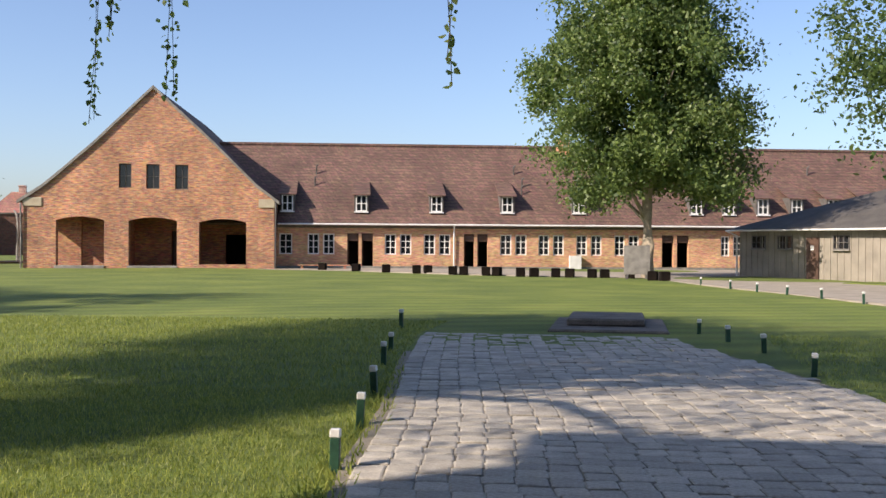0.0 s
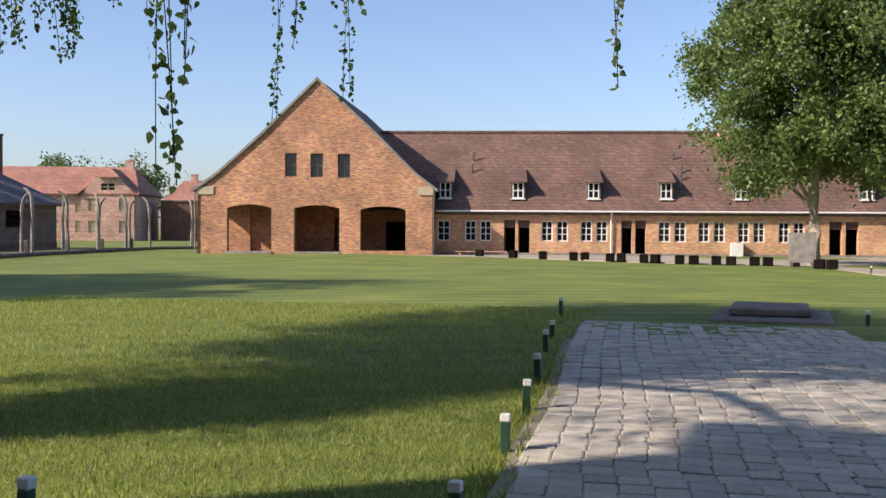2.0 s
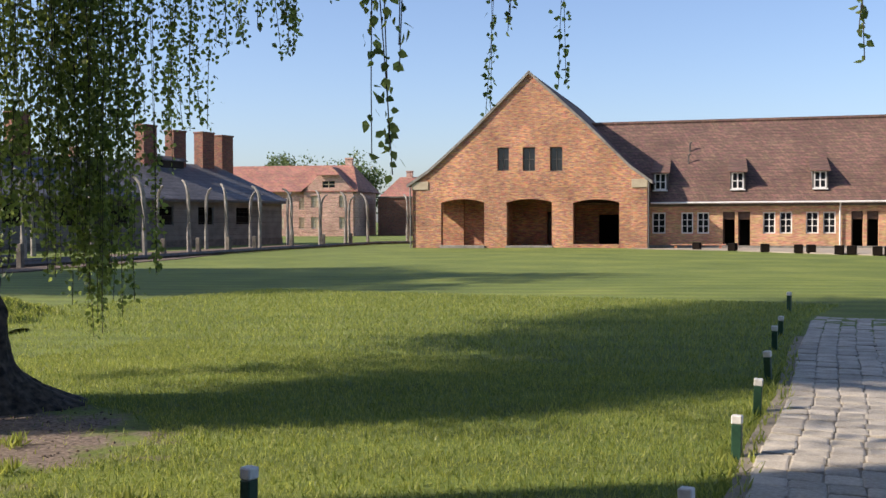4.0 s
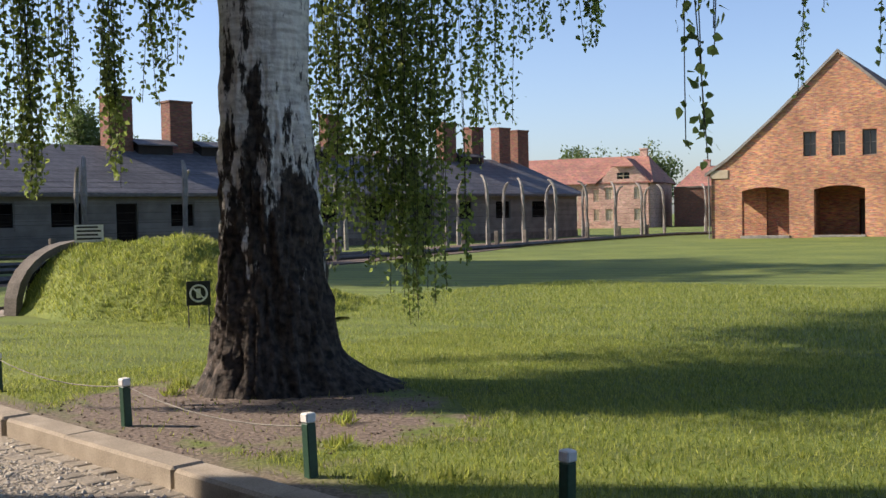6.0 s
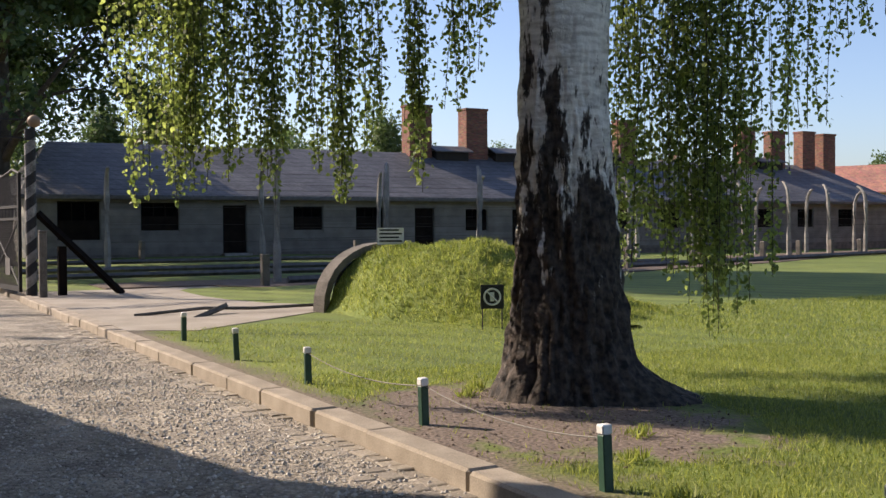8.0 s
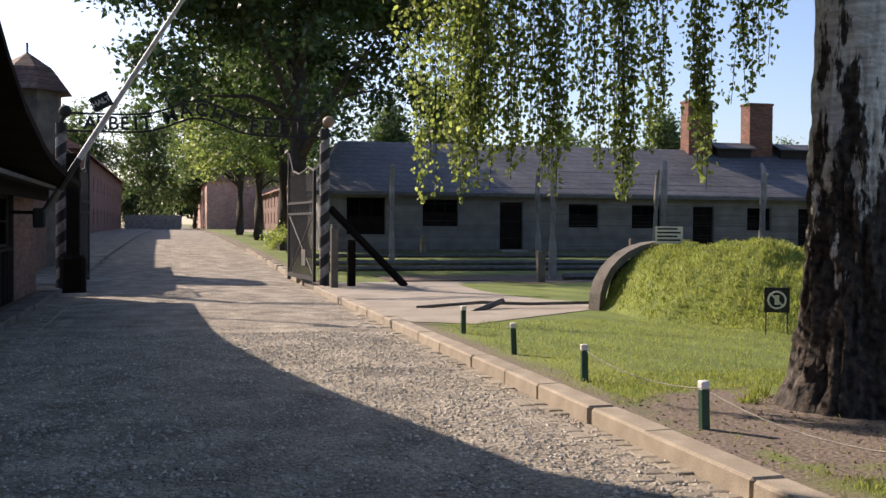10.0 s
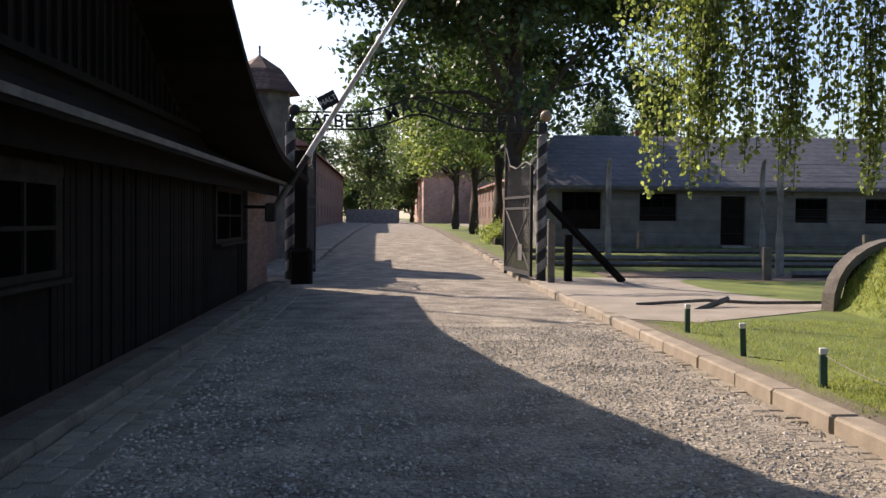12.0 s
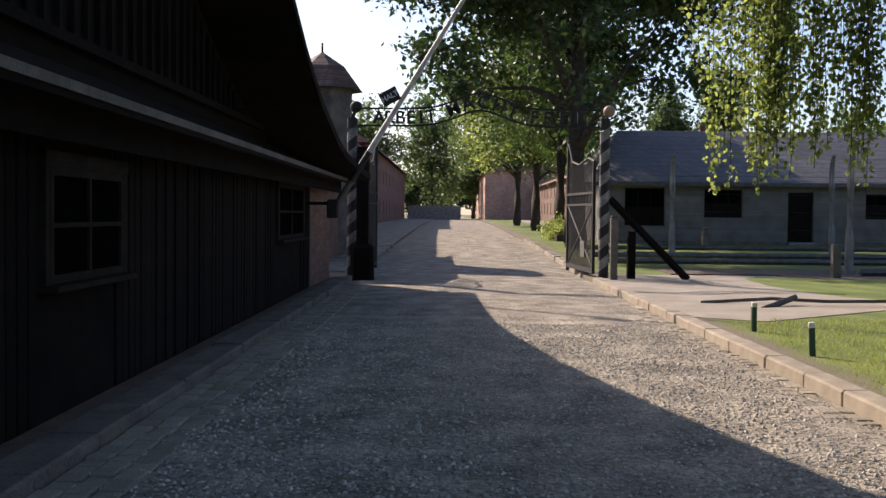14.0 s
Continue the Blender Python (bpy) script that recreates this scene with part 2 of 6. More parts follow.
PEBBLE = material("pale_grit", (0.36, 0.33, 0.28), (0.60, 0.56, 0.49), 6, 0.9, 0.2, 50, island=0.3)
SETT = material("gutter_sett", (0.20, 0.175, 0.14), (0.36, 0.315, 0.25), 7, 0.9, 0.5, 50, vary=0.2)
KERB = material("sandy_kerb_stone", (0.22, 0.185, 0.14), (0.39, 0.335, 0.26), 3.5, 0.9, 0.5, 70, vary=0.10)
CONCRETE = material("weathered_concrete", (0.14, 0.13, 0.115), (0.33, 0.31, 0.275), 3, 0.9, 0.4, 50)
CONCRETE_DARK = material("stained_concrete", (0.07, 0.062, 0.052), (0.20, 0.175, 0.145), 2.5, 0.9, 0.4, 40)
BRICK = brick_material("orange_brick", (0.57, 0.245, 0.105), (0.27, 0.115, 0.085), (0.42, 0.35, 0.25), patch=0.3)
BRICK_HALL = brick_material("tan_brick", (0.60, 0.33, 0.17), (0.46, 0.23, 0.12), (0.46, 0.37, 0.27))
BRICK_FAR = brick_material("red_brown_brick", (0.56, 0.35, 0.27), (0.44, 0.26, 0.20), (0.48, 0.39, 0.32), 0.5, 0.15)
# Darker version of the far brick, with shade put into its colour.
BRICK_SHADED = brick_material("shaded_brown_brick", (0.20, 0.115, 0.085), (0.15, 0.085, 0.062), (0.19, 0.15, 0.12), 0.5, 0.15)
BRICK_DARK = brick_material("sooty_brick", (0.22, 0.085, 0.05), (0.12, 0.06, 0.042), (0.15, 0.11, 0.085))
TILE = course_material("brown_clay_tile", (0.170, 0.096, 0.070), (0.112, 0.066, 0.052), (0.055, 0.034, 0.028), 0.24, 0.22)
TILE_RED = course_material("orange_clay_tile", (0.33, 0.145, 0.10), (0.24, 0.12, 0.092), (0.14, 0.07, 0.055), 0.5, 0.4)
SLATE = course_material("grey_slate", (0.080, 0.082, 0.088), (0.115, 0.115, 0.12), (0.035, 0.035, 0.04), 0.30, 0.24, 0.6)
FELT = material("dull_roofing_felt", (0.055, 0.050, 0.045), (0.115, 0.105, 0.093), 1.2, 0.8, 0.3, 20)
# Base near black, making up for shade the hut side doesn't get.
BOARD_DARK = material("darkened_board", (0.005, 0.004, 0.0035), (0.016, 0.011, 0.008), 3, 0.95, 0.5, 40, vary=0.35)
BOARD_TRIM = material("weathered_grey_board", (0.055, 0.05, 0.045), (0.15, 0.14, 0.13), 4, 0.8, 0.4, 50)
BOARD_GREY = material("grey_green_board", (0.20, 0.18, 0.145), (0.32, 0.285, 0.23), 1.5, 0.85, 0.3, 30, vary=0.10)
BARRACK_BOARD = material("weathered_barrack_board", (0.12, 0.112, 0.098), (0.215, 0.20, 0.175), 1.5, 0.9, 0.3, 30, vary=0.15)
PLASTER = material("pale_render", (0.36, 0.34, 0.29), (0.52, 0.49, 0.42), 1.2, 0.9, 0.2, 30)
STONE_PALE = material("pale_sandstone", (0.36, 0.30, 0.21), (0.50, 0.43, 0.31), 2, 0.9, 0.3, 30)
WHITE = material("white_paint", (0.62, 0.61, 0.58), (0.80, 0.79, 0.76), 3, 0.55, 0.1, 30)
GREEN = material("dark_green_paint", (0.010, 0.045, 0.026), (0.02, 0.075, 0.042), 5, 0.5, 0.15, 40)
BLACK = material("black_iron", (0.010, 0.010, 0.011), (0.03, 0.029, 0.028), 6, 0.75, 0.2, 50, metal=0.1)
WIRE = material("rusty_wire", (0.030, 0.026, 0.023), (0.075, 0.066, 0.058), 6, 0.8, 0.0, 50, metal=0.2)
DOOR_BROWN = material("brown_plank_door", (0.045, 0.024, 0.016), (0.10, 0.055, 0.036), 3, 0.7, 0.3, 30)
# Near-black colour that stands in for the shade of unlit rooms.
DARK_IN = material("dark_interior_shade", (0.012, 0.010, 0.009), (0.03, 0.025, 0.02), 2, 0.9, 0.1, 20)
BIRCH_LEAF = leaf_material("birch_leaf", (0.045, 0.068, 0.015), (0.205, 0.245, 0.062), 0.52)
TREE_LEAF = leaf_material("lime_leaf", (0.022, 0.052, 0.012), (0.085, 0.130, 0.030), 0.30)
POPLAR_LEAF = leaf_material("poplar_leaf", (0.035, 0.070, 0.017), (0.140, 0.190, 0.048), 0.28)
# Lime leaf again but darker: the crown's shaded side put into colour.
LIME_LEAF_SHADED = leaf_material("shaded_lime_leaf", (0.012, 0.032, 0.008), (0.060, 0.095, 0.022), 0.26)
# Paler than the near leaves: distance haze put into the colour.
FAR_LEAF_HAZED = leaf_material("far_leaf_hazed", (0.045, 0.075, 0.022), (0.10, 0.14, 0.045), 0.3)
BARK = material("grey_brown_bark", (0.03, 0.024, 0.018), (0.09, 0.072, 0.055), 6, 0.95, 0.9, 25, dist=0.05)
BARK_PALE = material("pale_poplar_bark", (0.20, 0.165, 0.115), (0.42, 0.36, 0.27), 4, 0.9, 0.5, 25)
GLASS = glass_material()
BLIND = material("cream_blind", (0.42, 0.36, 0.25), (0.58, 0.51, 0.38), 2, 0.8, 0.1, 20)
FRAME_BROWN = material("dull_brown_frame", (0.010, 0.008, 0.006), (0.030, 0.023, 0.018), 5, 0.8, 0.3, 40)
TAN = material("faded_tan_enamel", (0.22, 0.14, 0.08), (0.34, 0.23, 0.14), 6, 0.6, 0.1, 40)
# Panes coloured near black, reflection off, for the unlit rooms behind them.
GLASS_BLACK = material("black_pane_glass", (0.002, 0.002, 0.002), (0.006, 0.006, 0.006), 3, 0.5, 0.0, 30)
# Highlights weakened or removed so frames, boards and panes stay dark.
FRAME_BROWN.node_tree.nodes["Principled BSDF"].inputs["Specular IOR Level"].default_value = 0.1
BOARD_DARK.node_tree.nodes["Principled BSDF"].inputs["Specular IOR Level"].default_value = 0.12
GLASS_BLACK.node_tree.nodes["Principled BSDF"].inputs["Specular IOR Level"].default_value = 0.0


# ---- mesh helpers ----
def mesh_object(name, bm, mat, parent=None, smooth=False):
    me = bpy.data.meshes.new(name)
    bmesh.ops.recalc_face_normals(bm, faces=bm.faces)
    bm.to_mesh(me)
    bm.free()
    for x in (mat if isinstance(mat, (list, tuple)) else [mat]):
        me.materials.append(x)
    if smooth:
        me.shade_smooth()
    ob = new(name, me)
    ob.parent = parent
    return ob


def part(name, bm, mat, parent, label="", smooth=False):
    return tagged(mesh_object(name, bm, mat, parent, smooth), label)


def thing(name, m, label, category, group="", kind=""):
    ob = new(name)
    ob.matrix_world = m
    return tagged(ob, label, category, group, kind)


def box(bm, x0, y0, z0, x1, y1, z1, bevel=0.0, m=None):
    r = bmesh.ops.create_cube(bm, size=1.0, matrix=(m or Matrix()) @ Matrix.LocRotScale(((x0 + x1) / 2, (y0 + y1) / 2, (z0 + z1) / 2), None, (abs(x1 - x0), abs(y1 - y0), abs(z1 - z0))))
    if bevel:
        edges = {e for v in r["verts"] for e in v.link_edges}
        bmesh.ops.bevel(bm, geom=list(edges), offset=bevel, segments=1, affect="EDGES")
    return bm


def boxes(*specs, bevel=0.0):
    bm = bmesh.new()
    for s in specs:
        box(bm, *s, bevel=bevel)
    return bm


def prism(outline, y0, y1, holes=()):
    """A slab in the x-z plane from y0 to y1 with the outline and holes cut through."""
    bm = bmesh.new()
    rings = []
    for pts in (outline, *holes):
        vs = [bm.verts.new((x, y0, z)) for x, z in pts]
        es = [bm.edges.new((vs[i], vs[(i + 1) % len(vs)])) for i in range(len(vs))]
        rings.append((vs, es))
    bmesh.ops.triangle_fill(bm, use_beauty=True, use_dissolve=False, edges=[e for _, es in rings for e in es], normal=(0, -1, 0))
    front = list(bm.faces)
    r = bmesh.ops.extrude_face_region(bm, geom=front)
    bmesh.ops.translate(bm, verts=[v for v in r["geom"] if isinstance(v, bmesh.types.BMVert)], vec=(0, y1 - y0, 0))
    return bm


def rect(x0, z0, x1, z1):
    return [(x0, z0), (x1, z0), (x1, z1), (x0, z1)]


def arch(x0, z0, x1, z1, rise, n=7):
    pts = [(x0, z0), (x1, z0)]
    for i in range(n + 1):
        k = i / n
        pts.append((x1 + (x0 - x1) * k, z1 + rise * (1 - (2 * k - 1) ** 2)))
    return pts


def tube(bm, pts, radii, sides=8, cap=True):
    """A tapered tube along points."""
    rings = []
    for i, p in enumerate(pts):
        a, b = Vector(pts[max(0, i - 1)]), Vector(pts[min(len(pts) - 1, i + 1)])
        q = (b - a).to_track_quat("Z", "Y")
        r = radii[i] if isinstance(radii, (list, tuple)) else radii
        rings.append([bm.verts.new(Vector(p) + q @ Vector((r * math.cos(2 * math.pi * k / sides), r * math.sin(2 * math.pi * k / sides), 0))) for k in range(sides)])
    for u, v in zip(rings, rings[1:]):
        for k in range(sides):
            bm.faces.new((u[k], u[(k + 1) % sides], v[(k + 1) % sides], v[k]))
    if cap and sides > 2:
        bm.faces.new(rings[0])
        bm.faces.new(rings[-1])
    return bm


def slope_quad(bm, a, b, c, d, thick=0.12):
    """A roof slope through four corners (eave a-b, ridge c-d), with thickness downwards."""
    top = [bm.verts.new(Vector(p)) for p in (a, b, c, d)]
    low = [bm.verts.new(Vector(p) - Vector((0, 0, thick))) for p in (a, b, c, d)]
    bm.faces.new(top)
    bm.faces.new(low[::-1])
    for i in range(4):
        j = (i + 1) % 4
        bm.faces.new((top[i], top[j], low[j], low[i]))
    return bm




def leaves(points, size, droop=0.0, seed=1, shape=0.62, ovate=False):
    """Mesh data of many small pointed leaves at the points, each slightly folded; ovate ones have six corners."""
    r = np.random.default_rng(seed)
    p = np.asarray(points, float)
    n = len(p)
    s = size * r.uniform(0.65, 1.35, n)[:, None]
    a = r.normal(size=(n, 3))
    a[:, 2] -= droop * 2
    a /= np.linalg.norm(a, axis=1)[:, None]
    b = np.cross(a, r.normal(size=(n, 3)))
    b /= np.linalg.norm(b, axis=1)[:, None]
    c = np.cross(a, b)
    rim = ((0.0, 0.0), (0.28, 0.5), (0.62, 0.36), (1.0, 0.0), (0.62, -0.36), (0.28, -0.5)) if ovate else ((0.0, 0.0), (0.45, 0.5), (1.0, 0.0), (0.45, -0.5))
    q = len(rim)
    v = np.empty((n, q, 3))
    for k, (along, across) in enumerate(rim):
        v[:, k] = p + a * s * along + b * s * shape * across + c * s * 0.16 * abs(across)
    me = bpy.data.meshes.new("leaves")
    me.vertices.add(q * n)
    me.vertices.foreach_set("co", v.ravel())
    me.loops.add(q * n)
    me.loops.foreach_set("vertex_index", np.arange(q * n))
    me.polygons.add(n)
    me.polygons.foreach_set("loop_start", np.arange(0, q * n, q))
    me.update(calc_edges=True)
    return me


def leaf_part(name, points, size, mat, parent, droop=0.0, seed=1, shape=0.62, ovate=False):
    me = leaves(points, size, droop=droop, seed=seed, shape=shape, ovate=ovate)
    me.materials.append(mat)
    ob = new(name, me)
    ob.parent = parent
    return ob


def clump_cloud(center, radii, clumps, per, clump_r, seed, hollow=0.55, low=-0.75):
    """Points of leaf clumps spread over the outer part of an uneven ellipsoid."""
    r = np.random.default_rng(seed)
    out = []
    for _ in range(clumps):
        d = r.normal(size=3)
        d /= np.linalg.norm(d)
        if d[2] < low:
            d[2] *= -0.4
        k = r.uniform(hollow, 1.0) * (1 + 0.16 * math.sin(5 * d[0] + 3 * d[2] + seed) + 0.10 * math.sin(11 * d[1] + 7 * d[2]))
        c = np.array(center) + d * np.array(radii) * k
        q = r.normal(size=(per, 3)) * clump_r * r.uniform(0.6, 1.3) * np.array([1, 1, 0.75])
        out.append(c + q)
    return np.concatenate(out)


# ---- ground, road, paving ----
def rise(x, y=0.0):
    """Gentle rise of the land behind the gate."""
    z = float(np.interp(-x, (-500, 33, 52, 90, 150, 900), (0, 0, 0.33, 0.75, 0.95, 0.95)))
    return z * float(np.interp(y, (20, 45), (1, 0)))


def ground_height(x, y):
    trench = -0.4 if -2.29 < y < 4.03 else 0.0
    lumps = 0.03 * math.sin(x * 0.21 + y * 0.13) + 0.02 * math.sin(y * 0.4 - x * 0.1) if y > 5 and x > -33 else 0.0
    return rise(x, y) + trench + lumps * min(1.0, max(0.0, (y - 5) / 6))


xs = sorted(set([-2500, -1200, -600, -400, -300, -200, -150, -120, -100] + list(np.arange(-90, 21, 1.5)) + [24, 30, 40, 60, 100, 200, 500, 1500]))
ys = sorted(set([-2000, -800, -300, -100, -50, -20, -8, -2.3, -2.28, 4.02, 4.04] + list(np.arange(5, 80, 1.5)) + [90, 110, 140, 200, 400, 1000, 2500]))
bm = bmesh.new()
grid = [[bm.verts.new((x, y, ground_height(x, y))) for y in ys] for x in xs]
for i in range(len(xs) - 1):
    for j in range(len(ys) - 1):
        bm.faces.new((grid[i][j], grid[i + 1][j], grid[i + 1][j + 1], grid[i][j + 1]))
ground = tagged(mesh_object("ground", bm, LAWN), "mown green lawn and grassland with worn patches", "lawn", kind="structure")

bm = bmesh.new()
rx = list(np.arange(40, -60, -0.5)) + [-70, -80, -90, -110, -150, -250, -400]
ry = np.linspace(-2.27, 4.01, 26)
rows_ = [[bm.verts.new((x, y, -0.10 + rise(x) + 0.035 * (1 - ((y - 0.9) / 3.1) ** 2) + 0.012 * noise.noise(Vector((x * 1.3, y * 1.3, 0))))) for y in ry] for x in rx]
for a, b in zip(rows_, rows_[1:]):
    for k in range(len(ry) - 1):
        bm.faces.new((a[k], a[k + 1], b[k + 1], b[k]))
road = tagged(mesh_object("road", bm, ROAD, smooth=True), "worn grey gritty cobbled road leading through the gate", "road", kind="structure")


def strip_along(name, y0, y1, x0, x1, lift, mat, label):
    bm = bmesh.new()
    prev = None
    for x in np.linspace(x0, x1, 24):
        cur = [bm.verts.new((x, y, rise(x) + z)) for y, z in ((y0, lift - 0.3), (y0, lift), (y1, lift), (y1, lift - 0.3))]
        if prev:
            for i in range(3):
                bm.faces.new((prev[i], prev[i + 1], cur[i + 1], cur[i]))
        prev = cur
    return tagged(mesh_object(name, bm, mat), label, "pavement", kind="structure")


strip_along("pavement_street", -6.5, -2.26, -33, -150, 0.02, ROAD, "grey trodden pavement along the dark brick block")
strip_along("pavement_trees", 8.2, 11.0, -53, -150, 0.02, GRAVEL, "pale path behind the street trees")


def slab(name, outline, z0, z1, mat, label, category):
    bm = bmesh.new()
    f = bm.faces.new([bm.verts.new((x, y, z0)) for x, y in outline])
    r = bmesh.ops.extrude_face_region(bm, geom=[f])
    bmesh.ops.translate(bm, verts=[v for v in r["geom"] if isinstance(v, bmesh.types.BMVert)], vec=(0, 0, z1 - z0))
    bmesh.ops.triangulate(bm, faces=[f for f in bm.faces if len(f.verts) > 4])
    return tagged(mesh_object(name, bm, mat), label, category, kind="structure")


# Dirt colour used on stone: the dimness under the ledge is painted in.
slab("pavement_hut", [(-30.2, -2.82), (10, -2.82), (10, -2.28), (-30.2, -2.26)], -0.3, 0.004, DIRT, "narrow worn stone pavement along the hut, darkened as under its ledge", "pavement")
hut_walk = thing("kerb_hut", pose(0, 0, 0), "row of broad worn kerb stones along the hut", "kerb", kind="structure")
x = 9.0
while x > -30:
    l = random.uniform(0.9, 1.5)
    part("kerb_stone", boxes((x - l + 0.015, -2.62 + random.uniform(-0.02, 0.02), -0.3, x, -2.24 + random.uniform(-0.015, 0.015), 0.03 + random.uniform(-0.012, 0.012)), bevel=0.02), CONCRETE_DARK, hut_walk)
    x -= l
slab("path_gate", [(-33, 4.32), (-20.6, 4.32), (-20.0, 5.3), (-22.9, 8.9), (-23.6, 11.0), (-26.5, 14.8), (-29.0, 17.6), (-34.0, 18.2), (-33, 9.5)], -0.1, 0.012, GRAVEL, "pale trodden gravel path beside the gate", "path")
slab("path_fence", [(-33, 9.4), (-31.0, 10.2), (-33, 25), (-36.5, 36), (-41, 45), (-45.5, 62), (-50, 62), (-45, 40), (-45.5, 6.5), (-33, 6.5)], -0.2, 0.05, DIRT, "bare dirt strip between the concrete fence rows", "ground strip")
slab("forecourt", [(-25, 60.2), (-18, 59.8), (-9, 54.8), (-1.5, 51.8), (0.6, 44.6), (4.6, 31), (7, 20), (30, 12), (40, 40), (30, 62), (10, 72), (-20, 65)], -0.2, 0.03, GRAVEL, "pale gravel forecourt in front of the long hall", "forecourt")
slab("forecourt_verge", [(6.5, 47.5), (10.5, 42.5), (13, 43.5), (8.2, 49.6)], -0.1, 0.06, GRASS, "strip of grass beside the grey shed", "verge")


def kerb_stone(l):
    bm = boxes((0, 0, -0.32, l - 0.012, 0.26, 0.055), bevel=0.022)
    for v in bm.verts:
        v.co += Vector((0, 0, 0.006)) * noise.noise(v.co * 7)
    return bm


kerb = thing("kerb", pose(0, 0, 0), "worn sandy stone kerb along the lawn", "kerb", kind="structure")
kerb_meshes = []
for l in (1.35, 1.6, 1.1):
    o = part("kerb_stone", kerb_stone(l), KERB, kerb)
    kerb_meshes.append((l, o))
x = -5.0
for k in range(22):
    l, o = kerb_meshes[(k * 7 + k // 3) % 3]
    x -= l
    if k < 3 and o.location.x == 0 and o.location.y == 0:
        c = o
    else:
        c = o.copy()
        scene.collection.objects.link(c)
    c.parent = kerb
    c.matrix_basis = pose(x, 3.98 + random.uniform(-0.012, 0.012), random.uniform(-0.012, 0.012), random.uniform(-0.6, 0.6), 0, random.uniform(-0.5, 0.5))
    if x < -30.5:
        break
kerb_in = thing("kerb_far", pose(0, 0, 0), "stone kerb beside the road behind the gate", "kerb", kind="structure")
for k in range(16):
    o = kerb_meshes[k % 3][1].copy()
    scene.collection.objects.link(o)
    o.parent = kerb_in
    xx = -33 - 1.5 * (k + 1)
    o.matrix_basis = pose(xx, 3.98, rise(xx) + 0.0)


def field_of_pieces(name, parent, spots, mat, mat_rest, base, near, limit=290):
    """Pieces on shared meshes: the nearest as objects, the rest joined."""
    shapes = []
    for k in range(5):
        bm = bmesh.new()
        box(bm, -0.5, -0.5, -1, 0.5, 0.5, 0, bevel=0.07)
        for v in bm.verts:
            v.co += Vector((noise.noise(v.co * 3 + Vector((k, 0, 0))), noise.noise(v.co * 3 + Vector((0, k, 9))), 0)) * 0.06
        me = bpy.data.meshes.new(name)
        bmesh.ops.recalc_face_normals(bm, faces=bm.faces)
        bm.to_mesh(me)
        bm.free()
        me.materials.append(mat)
        shapes.append(me)
    spots = sorted(spots, key=lambda s: (s[0] - near[0]) ** 2 + (s[1] - near[1]) ** 2)
    for k, (x, y, z, w, d, turn) in enumerate(spots[:limit]):
        o = new(name, shapes[k % 5])
        o.parent = parent
        o.matrix_basis = Matrix.LocRotScale((x, y, z), Euler((random.uniform(-0.025, 0.025), random.uniform(-0.025, 0.025), turn)), (w, d, base))
    rest = spots[limit:]
    if rest:
        verts, faces = [], []
        co = [[tuple(v.co) for v in me.vertices] for me in shapes]
        fa = [[tuple(p.vertices) for p in me.polygons] for me in shapes]
        for k, (x, y, z, w, d, turn) in enumerate(rest):
            m = Matrix.LocRotScale((x, y, z), Euler((random.uniform(-0.02, 0.02), random.uniform(-0.02, 0.02), turn)), (w, d, base))
            i0 = len(verts)
            verts += [tuple(m @ Vector(c)) for c in co[k % 5]]
            faces += [tuple(i0 + i for i in f) for f in fa[k % 5]]
        me = bpy.data.meshes.new(name + "_rest")
        me.from_pydata(verts, [], faces)
        me.materials.append(mat_rest)
        o = new(name + "_rest", me)
        o.parent = parent
        tagged(o, kind="stuff")


LEFT = ((4.3, 6.9, 7.6, 10.4, 14.4, 18.6), (-4.1, -4.35, -4.5, -4.83, -5.5, -6.1))
RIGHT = ((4.3, 7.0, 9.5, 11.6, 14.2, 17.2, 19.5), (8.0, 3.6, 1.4, -0.15, -0.65, -1.5, -2.1))
bed = [(float(np.interp(y, *LEFT)) - 0.12, y) for y in np.linspace(4.32, 18.7, 12)] + [(float(np.interp(y, *RIGHT)) + 0.12, y) for y in np.linspace(19.4, 4.32, 12)]
paving = slab("pavement_yard", bed, -0.2, 0.035, JOINT, "yard paved with worn grey stone setts and dark joints", "pavement")
spots = []
row = 0
y = 4.45
while y < 19.2:
    step = 0.235
    x = float(np.interp(y, *LEFT)) 
    x1 = float(np.interp(y, *RIGHT))
    while x < x1:
        w = random.uniform(0.222, 0.238)
        spots.append((x + w / 2, y + random.uniform(-0.012, 0.012), 0.050 + random.uniform(-0.006, 0.006), w - 0.008, step - 0.010, 0.15 + random.uniform(-0.02, 0.02)))
        x += w
    y += step
    row += 1
yard_spots = spots
gutter_spots = []
for r_ in range(5):
    x = -4.9
    while x > -24:
        w = random.uniform(0.16, 0.27)
        gutter_spots.append((x - w / 2, 3.95 - 0.19 * r_ - 0.05 + random.uniform(-0.01, 0.01), -0.088 + random.uniform(-0.012, 0.010) - 0.003 * r_, w - 0.03, 0.16, random.uniform(-0.06, 0.06)))
        x -= w


hut_spots = []
for r_ in range(3):
    x = -4.5
    while x > -26:
        w = random.uniform(0.18, 0.28)
        hut_spots.append((x - w / 2, -2.14 + 0.19 * r_ + random.uniform(-0.01, 0.01), -0.072 + random.uniform(-0.010, 0.008), w - 0.02, 0.17, random.uniform(-0.05, 0.05)))
        x -= w


# ---- long hall with gable ----
HALL = pose(-23.3, 62.2, 0, 0, 0, 14)


def wide(u):
    return 5.05 + (u - 5.05) * 1.032


def tall(z):
    return 1.65 + (z - 1.65) * 1.032


